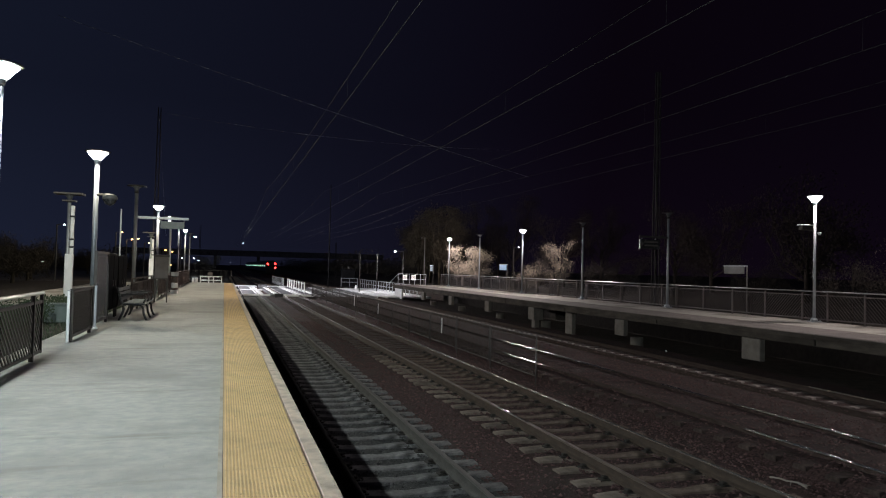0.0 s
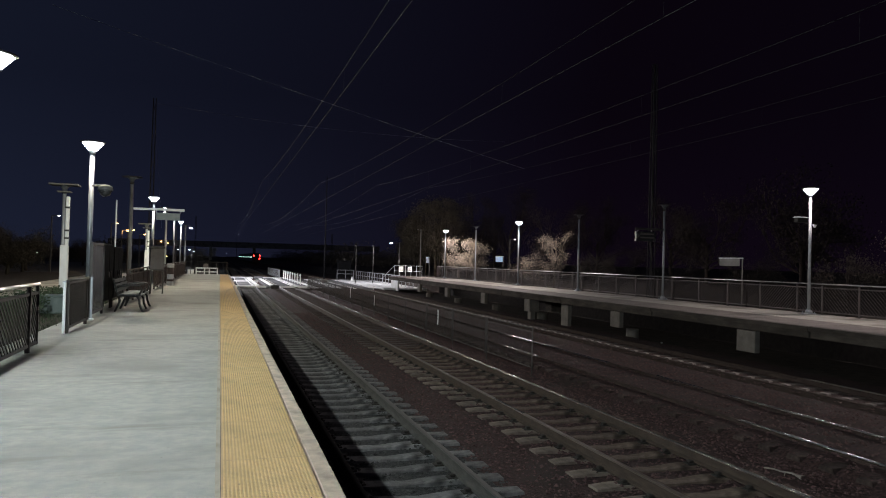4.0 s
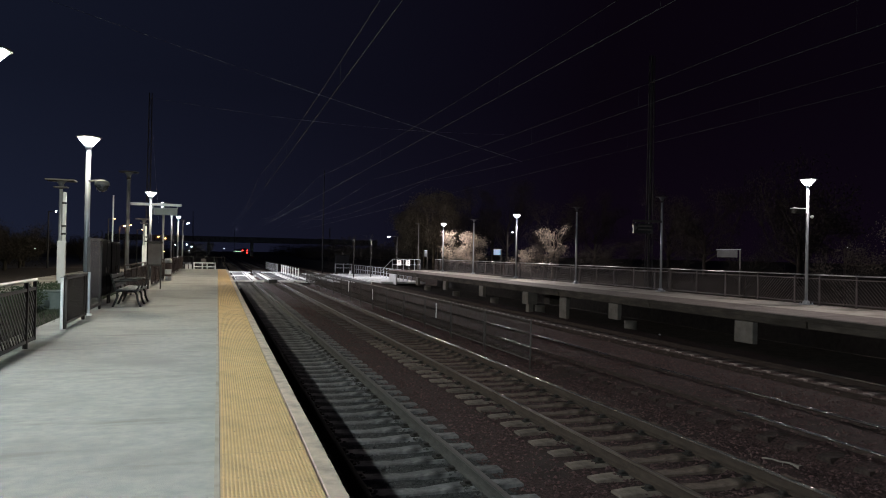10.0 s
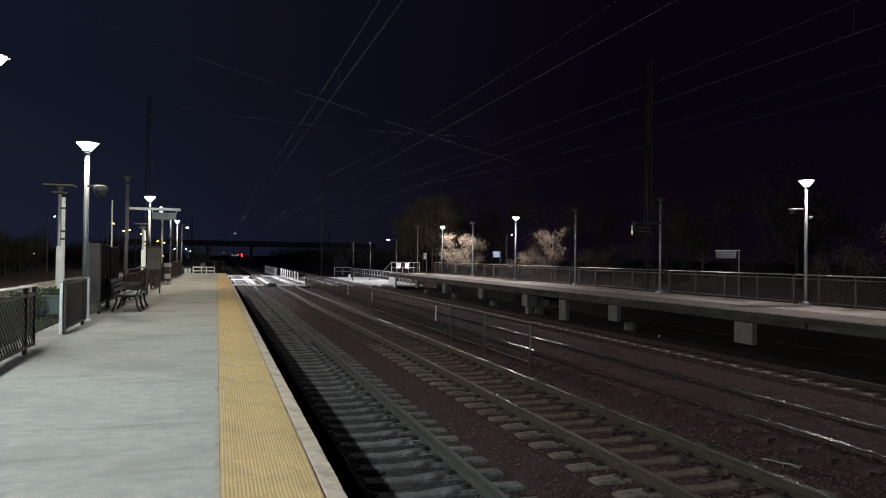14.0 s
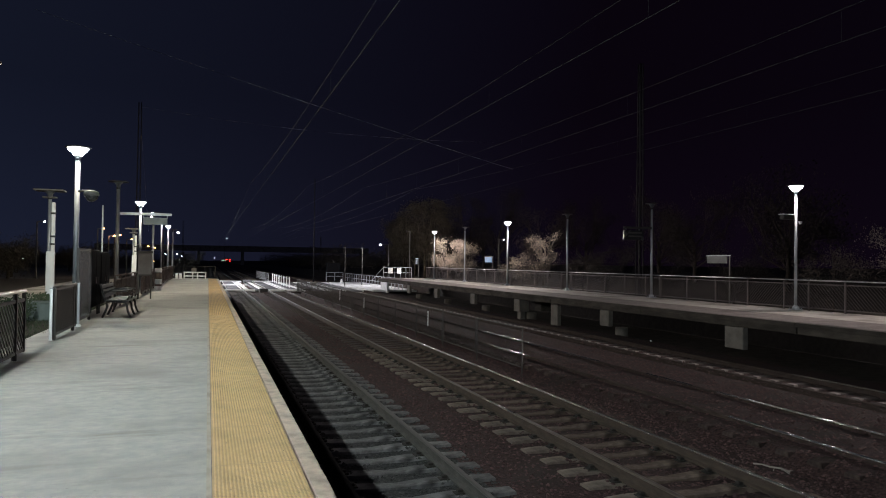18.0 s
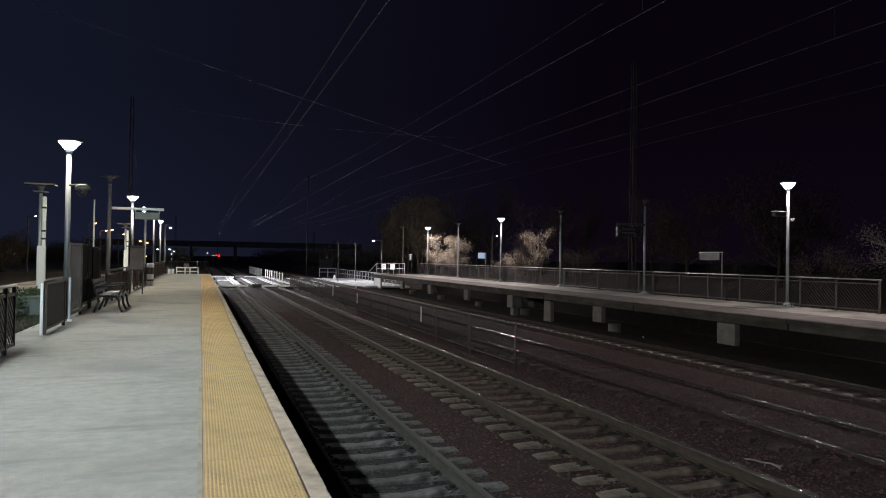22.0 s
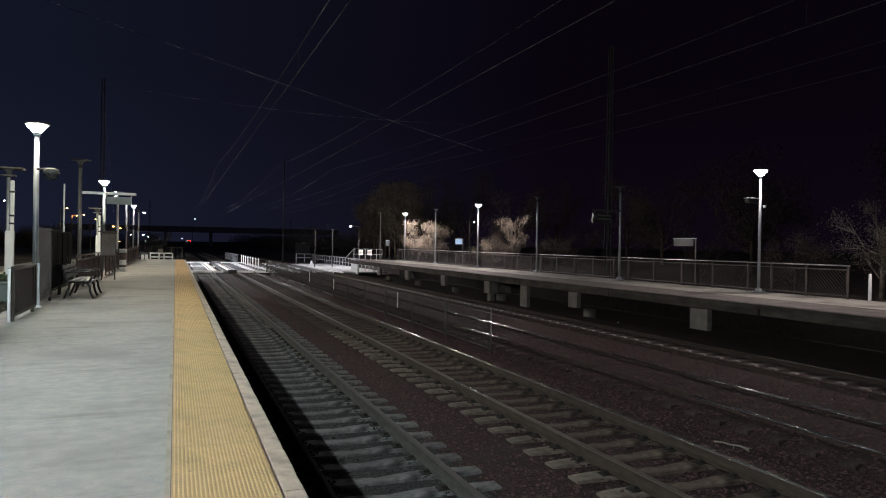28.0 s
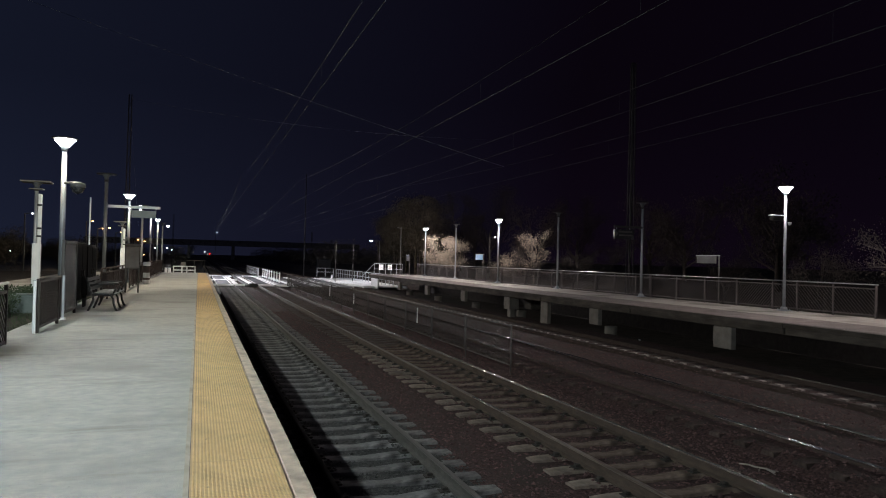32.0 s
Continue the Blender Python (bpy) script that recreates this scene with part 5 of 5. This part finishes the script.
def build_trees():
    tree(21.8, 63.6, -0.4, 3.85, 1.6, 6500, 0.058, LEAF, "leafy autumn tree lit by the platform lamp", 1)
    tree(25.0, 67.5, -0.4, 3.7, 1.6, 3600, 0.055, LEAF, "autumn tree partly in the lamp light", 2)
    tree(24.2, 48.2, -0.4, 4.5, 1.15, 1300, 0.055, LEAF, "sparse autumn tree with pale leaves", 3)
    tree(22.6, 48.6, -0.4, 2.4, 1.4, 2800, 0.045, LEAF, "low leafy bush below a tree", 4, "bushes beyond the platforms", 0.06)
    tree(24.9, 18.8, -0.4, 3.6, 1.6, 7500, 0.035, LEAF_S, "shrubby tree behind the far fence", 5)
    rng = random.Random(9)
    for i in range(9):
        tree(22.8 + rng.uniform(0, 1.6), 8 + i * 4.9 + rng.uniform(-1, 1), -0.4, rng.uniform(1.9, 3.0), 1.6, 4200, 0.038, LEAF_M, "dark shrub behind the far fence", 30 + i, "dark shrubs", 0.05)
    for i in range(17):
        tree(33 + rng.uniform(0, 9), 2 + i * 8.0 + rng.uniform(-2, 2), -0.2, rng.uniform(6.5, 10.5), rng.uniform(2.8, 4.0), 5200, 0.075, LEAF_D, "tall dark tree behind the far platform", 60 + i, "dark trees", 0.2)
    # dim trees behind the crossing and beyond the car park
    for i in range(9):
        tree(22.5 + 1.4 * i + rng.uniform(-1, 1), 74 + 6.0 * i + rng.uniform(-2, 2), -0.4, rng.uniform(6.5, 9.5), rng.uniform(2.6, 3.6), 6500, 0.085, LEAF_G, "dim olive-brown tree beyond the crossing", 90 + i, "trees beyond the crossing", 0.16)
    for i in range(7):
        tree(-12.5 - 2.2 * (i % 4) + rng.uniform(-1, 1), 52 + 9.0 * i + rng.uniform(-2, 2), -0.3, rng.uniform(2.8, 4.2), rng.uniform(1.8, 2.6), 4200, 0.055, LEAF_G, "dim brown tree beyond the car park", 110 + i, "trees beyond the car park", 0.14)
    # bushes added to read as the lamplit haze down the line
    for x, y, h in ((-2.6, 158.0, 3.2), (-4.6, 164.0, 4.2), (-7.5, 160.0, 3.6)):
        tree(x, y, -1.0, h + 0.7, 1.9, 3000, 0.07, LEAF_G, "bush standing in for white lamplit haze by the line", 130 + int(h * 10), "bushes beyond the platforms", 0.06)
    v, f = [], []
    for _ in range(60000):
        right = rng.random() < 0.6
        y = rng.uniform(125, 330)
        x = rng.uniform(21, 62) if right else rng.uniform(-60, -16)
        z = (3.0 + 1.2 * math.sin(x * 0.31 + y * 0.05) + 0.8 * math.sin(y * 0.21)) * rng.random() ** 0.6
        r = rng.uniform(0.09, 0.20)
        q = Euler((rng.uniform(0, 6.28), rng.uniform(0, 6.28), 0)).to_quaternion()
        k = len(v)
        for a, b in ((-1, 0), (0, -0.6), (1, 0), (0, 0.6)):
            v.append(tuple(Vector((x, y, z)) + q @ Vector((a * r, b * r, 0))))
        f.append((k, k + 1, k + 2, k + 3))
    tagged(raw("far_woods", v, f, LEAF_F), "dark far woods on both sides of the line", "woods", kind="stuff")
    # low hedge beside the near platform
    v, f = [], []
    for _ in range(5200):
        y = rng.uniform(12.6, 23.5)
        x = -3.75 - 0.55 * abs(rng.gauss(0, 1)) - 0.1
        z = max(-0.05, rng.uniform(0, 1) ** 0.6 * 0.55 * (1 - 0.25 * abs(math.sin(y * 1.3))))
        if 19.0 < y < 20.2 and x > -4.2:
            continue
        r = rng.uniform(0.025, 0.05)
        q = Euler((rng.uniform(0, 6.28), rng.uniform(0, 6.28), 0)).to_quaternion()
        k = len(v)
        for a, b in ((-1, 0), (0, -0.5), (1, 0), (0, 0.5)):
            v.append(tuple(Vector((x, y, z)) + q @ Vector((a * r, b * r, 0))))
        f.append((k, k + 1, k + 2, k + 3))
    tagged(raw("hedge", v, f, HEDGE), "low dark green hedge beside the platform", "hedge", kind="stuff")
    v, f = [], []
    for _ in range(9000):
        y = rng.uniform(8.0, 26)
        x = rng.uniform(-5.8, -3.04)
        h = rng.uniform(0.05, 0.13)
        a = rng.uniform(0, 6.28)
        k = len(v)
        v += [(x, y, -0.06), (x + 0.012 * math.cos(a), y + 0.012 * math.sin(a), -0.06), (x + rng.uniform(-0.04, 0.04), y + rng.uniform(-0.04, 0.04), -0.06 + h)]
        f.append((k, k + 1, k + 2))
    tagged(raw("grass", v, f, HEDGE), "rough grass verge behind the platform fence", "grass", kind="stuff")


def build_far():
    bm = bm_new()
    box(bm, -8.4, -5.9, 20, 58, -0.30, -0.02)
    tagged(part("path", bm, R_DECK), "pale concrete path behind the platform", "path", kind="structure")
    bm = bm_new()
    box(bm, -60, -8.6, -20, 140, -0.33, -0.27)
    tagged(part("car_park", bm, ASPHALT), "dark asphalt car park beside the station", "car park", kind="structure")
    bx = thing("utility_box", -3.85, 19.6, -0.05, "green-grey utility box in the hedge", "utility box")
    bm = bm_new()
    box(bm, -0.3, 0.3, -0.3, 0.3, 0.0, 0.42, 0.02)
    part("body", bm, BOX_G, bx)
    bm = bm_new()
    box(bm, -0.32, 0.32, -0.32, 0.32, 0.42, 0.46, 0.01)
    part("lid", bm, BOX_G, bx)
    # slim pole behind the cabinets
    pl = thing("flag_pole", -3.52, 27.0, -0.05, "slim white pole behind the cabinets", "pole")
    bm = bm_new()
    rod(bm, (0, 0, 0), (0, 0, 3.4), 0.03, 8, 0.025)
    part("pole", bm, WHITE_P, pl)
    # dark road bridge far down the line
    br = thing("overpass", 8.0, 450.0, -1.5, "dark road bridge across the tracks far away", "bridge")
    bm = bm_new()
    box(bm, -70, 90, -5, 5, 8.3, 10.6)
    part("girder", bm, R_DECK, br)
    bm = bm_new()
    box(bm, -70, 90, -5.2, -4.9, 10.6, 11.7)
    part("parapet", bm, R_DECK, br)
    for px0 in (-13.5, 12.0):
        bm = bm_new()
        box(bm, px0 - 0.8, px0 + 0.8, -4, 4, 0, 8.3, 0.1)
        part("bridge_pier", bm, R_DECK, br)
    # street lamps in the distance
    for x, y, z, r, m in FAR_LAMPS:
        s = thing("street_lamp", x, y, -0.3, "distant street lamp glowing in the dark", "street lamp", "distant street lamps")
        bm = bm_new()
        rod(bm, (0, 0, 0), (0, 0, z + 0.3), 0.07, 6, 0.05)
        part("pole", bm, MAST, s)
        bm = bm_new()
        rod(bm, (0, 0, z + 0.28), (0.5, 0, z + 0.38), 0.035, 5)
        part("arm", bm, MAST, s)
        bm = bm_new()
        turned(bm, ((r * 0.5, z + 0.30 - r * 0.3), (r, z + 0.30), (r * 0.5, z + 0.34 + r * 0.3)), 10, (0.5, 0))
        part("lamp_head", bm, m, s, "glowing lamp head")


# ---- train ----


def build_train():
    tr = thing("train", 13.43, 218, RAIL_Z, "departing electric train with red tail lamps and lit windows", "train")
    for c in range(8):
        y0 = c * 26.0
        bm = bm_new()
        prof = ((-1.5, 0.9), (-1.52, 2.2), (-1.5, 3.6), (-0.9, 4.25), (0.9, 4.25), (1.5, 3.6), (1.52, 2.2), (1.5, 0.9))
        a = [bm.verts.new((x, y0, z)) for x, z in prof]
        b = [bm.verts.new((x, y0 + 25.4, z)) for x, z in prof]
        for i in range(8):
            bm.faces.new((a[i], a[(i + 1) % 8], b[(i + 1) % 8], b[i]))
        bm.faces.new(a[::-1])
        bm.faces.new(b)
        bmesh.ops.recalc_face_normals(bm, faces=bm.faces)
        car = part("carriage", bm, TRAIN, tr)
        for s in (-1, 1):
            for k in (1, 2, 6, 7):
                bm = bm_new()
                box(bm, s * 1.535 - 0.02, s * 1.535 + 0.02, y0 + 2.2 + k * 2.4, y0 + 3.9 + k * 2.4, 2.40, 2.80)
                part("window", bm, LIT_WINDOW, car, "lit greenish window")
        for yb in (4.0, 21.4):
            bm = bm_new()
            for dy in (-1.2, 1.2):
                for s in (-0.75, 0.75):
                    rod(bm, (s - 0.06, y0 + yb + dy, 0.43), (s + 0.06, y0 + yb + dy, 0.43), 0.43, 12)
            box(bm, -1.1, 1.1, y0 + yb - 1.7, y0 + yb + 1.7, 0.35, 0.88)
            part("bogie", bm, BLACK, car)
    for x, z in ((-0.92, 3.15), (1.27, 3.3), (1.25, 2.05)):
        bm = bm_new()
        turned(bm, ((0.26, 0.0), (0.31, 0.04), (0.20, 0.08)), 12)
        o = part("tail_lamp", bm, LIT_RED, tr, "glowing red tail lamp")
        o.location, o.rotation_euler = (x, -0.01, z), (radians(90), 0, 0)
    bm = bm_new()
    box(bm, -0.4, 0.4, -0.03, -0.005, 1.0, 2.9)
    part("end_door", bm, DARK, tr)
    return tr


PANEL = mixed("grey_crossing_panel", (0.065, 0.065, 0.07), (0.13, 0.13, 0.138), 3.0, rough=0.85, bump=0.2, stain=(0.17, 0.165, 0.165), vary=0.1, spec=0.2)
TEXT_D = mixed("dim_sign_writing", (0.06, 0.052, 0.048), (0.09, 0.08, 0.074), 5.0, rough=0.6, bump=0)
DEADWOOD = mixed("bleached_dead_wood", (0.15, 0.128, 0.105), (0.34, 0.30, 0.26), 14.0, (1, 0.3, 1), 0.9, bump=0.4)
MAST_D = mixed("dark_weathered_lattice_steel", (0.021, 0.0195, 0.0205), (0.038, 0.035, 0.037), 5.0, rough=0.9, bump=0.1, spec=0.08)
MAST = mixed("dark_painted_steel", (0.034, 0.032, 0.030), (0.060, 0.056, 0.053), 5.0, rough=0.85, bump=0.1, spec=0.15)
BOX_G = mixed("green_grey_box_paint", (0.10, 0.125, 0.11), (0.15, 0.175, 0.155), 5.0, rough=0.6, bump=0.1)
SEAL = mixed("soiled_joint_sealant", (0.42, 0.365, 0.29), (0.52, 0.465, 0.38), 9.0, rough=0.85, bump=0.3, stain=(0.33, 0.275, 0.21), stain_scale=3.0)
GRIME = mixed("grimy_concrete", (0.085, 0.072, 0.060), (0.16, 0.135, 0.115), 2.5, rough=0.92, bump=0.3, stain=(0.06, 0.05, 0.042), stain_scale=1.2, vary=0.1)
# front strip of the far platform, darker than its deck slabs
R_FRONT = mixed("dark_front_concrete", (0.108, 0.089, 0.080), (0.195, 0.166, 0.152), 2.2, rough=0.9, bump=0.35, grain=90, stain=(0.085, 0.072, 0.06), stain_scale=0.8, vary=0.1, speck=(0.30, 0.27, 0.24), speck_scale=7.0)
TIE_L = mixed("pale_tie_patch", (0.20, 0.165, 0.146), (0.33, 0.28, 0.25), 6.0, rough=0.92, bump=0.3, vary=0.15)
GRIME_L = mixed("weathered_pier_concrete", (0.12, 0.103, 0.09), (0.21, 0.185, 0.162), 2.5, rough=0.92, bump=0.3, stain=(0.10, 0.085, 0.07), stain_scale=1.2, vary=0.1)
CLIP = mixed("dark_rusty_clip", (0.014, 0.011, 0.009), (0.030, 0.023, 0.018), 12.0, rough=0.85, metal=0.0, bump=0.2)
LEAF_F = mixed("far_scrub_foliage", (0.035, 0.03, 0.025), (0.115, 0.10, 0.085), 0.5, rough=0.9, bump=0, spec=0.05)
# paler wire copy: lamp light missing up there is put into its colour
WIRE_L = mixed("lit_pale_wire", (0.22, 0.22, 0.22), (0.32, 0.32, 0.32), 4.0, rough=0.6, bump=0)
LEAF_S = mixed("pale_shrub_leaves", (0.04, 0.034, 0.028), (0.17, 0.145, 0.12), 3.0, rough=0.85, bump=0, spec=0.1)
# unlit shrubs: their gloom is put into the leaf colour
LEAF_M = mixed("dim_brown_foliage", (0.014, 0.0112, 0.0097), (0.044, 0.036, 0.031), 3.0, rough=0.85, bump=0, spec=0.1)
PANE = mixed("hazed_windscreen", (0.13, 0.145, 0.165), (0.19, 0.205, 0.225), 3.0, rough=0.35, bump=0, spec=0.3)
PANE.node_tree.nodes["Principled BSDF"].inputs["Alpha"].default_value = 0.42
CAB_D = mixed("matt_black_cabinet", (0.007, 0.007, 0.008), (0.014, 0.014, 0.016), 4.0, rough=0.9, bump=0.1, spec=0.08)
FENCE_M = mixed("grey_weathered_pipe", (0.065, 0.058, 0.055), (0.105, 0.096, 0.091), 5.0, rough=0.75, metal=0.1, bump=0.1)
BOARD = mixed("dull_grey_board", (0.085, 0.071, 0.066), (0.125, 0.106, 0.098), 5.0, rough=0.6, bump=0.1)
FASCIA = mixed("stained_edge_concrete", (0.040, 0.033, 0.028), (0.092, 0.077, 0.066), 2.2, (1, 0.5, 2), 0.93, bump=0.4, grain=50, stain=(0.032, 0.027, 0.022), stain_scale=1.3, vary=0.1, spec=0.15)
FENCE_B = mixed("faded_brown_fence_paint", (0.075, 0.058, 0.054), (0.125, 0.098, 0.092), 8.0, rough=0.7, bump=0.1, spec=0.2)
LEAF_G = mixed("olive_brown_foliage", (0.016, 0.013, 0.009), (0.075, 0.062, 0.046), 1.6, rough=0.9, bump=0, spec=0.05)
SIGN_G = mixed("pale_grey_sign", (0.24, 0.27, 0.27), (0.33, 0.36, 0.36), 3.0, rough=0.75, bump=0, spec=0.1)
# x, y, height, radius, lamp
FAR_LAMPS = (
    (-9.2, 75.0, 3.70, 0.15, LIT_SODIUM),
    (-9.0, 78.0, 3.88, 0.11, LIT_SODIUM),
    (-9.5, 70.0, 4.18, 0.10, LIT_SODIUM),
    (-8.6, 85.0, 3.65, 0.12, LIT_SODIUM),
    (-8.0, 100.0, 3.17, 0.15, LIT_SODIUM),
    (-7.5, 105.0, 3.05, 0.14, LIT_SODIUM),
    (-8.6, 120.0, 1.16, 0.12, LIT_SODIUM),
    (-7.5, 130.0, 2.37, 0.15, LIT_FAR),
    (-6.0, 140.0, 2.50, 0.18, LIT_FAR),
    (-5.5, 150.0, 2.16, 0.15, LIT_FAR),
    (4.9, 230.0, 8.30, 0.16, LIT_FAR),
    (1.5, 240.0, 2.23, 0.17, LIT_FAR),
    (-12.3, 60.0, 4.21, 0.08, LIT_FAR),
    (-20.3, 90.0, 1.34, 0.12, LIT_FAR),
    (27.2, 64.0, 3.85, 0.07, LIT_FAR),
    (44.8, 140.0, 13.35, 0.08, LIT_FAR),
    (65.5, 60.0, 3.14, 0.03, LIT_FAR),
)

build_ground()
build_far()
build_left_platform()
build_right_platform()
build_tracks()
build_crossing()
build_fences()
build_lamps()
build_left_things()
build_right_things()
build_overhead()
build_trees()
train = build_train()


def motions():
    """The train draws away along the fourth track, gathering speed."""
    rows = ((0, 218), (3, 266), (6, 312), (9, 365), (12, 420), (15, 470), (18, 520), (21, 588), (24, 670), (27, 752), (30, 838), (32, 900))
    walk(train, [(t, pose(13.43, y, RAIL_Z)) for t, y in rows])


motions()
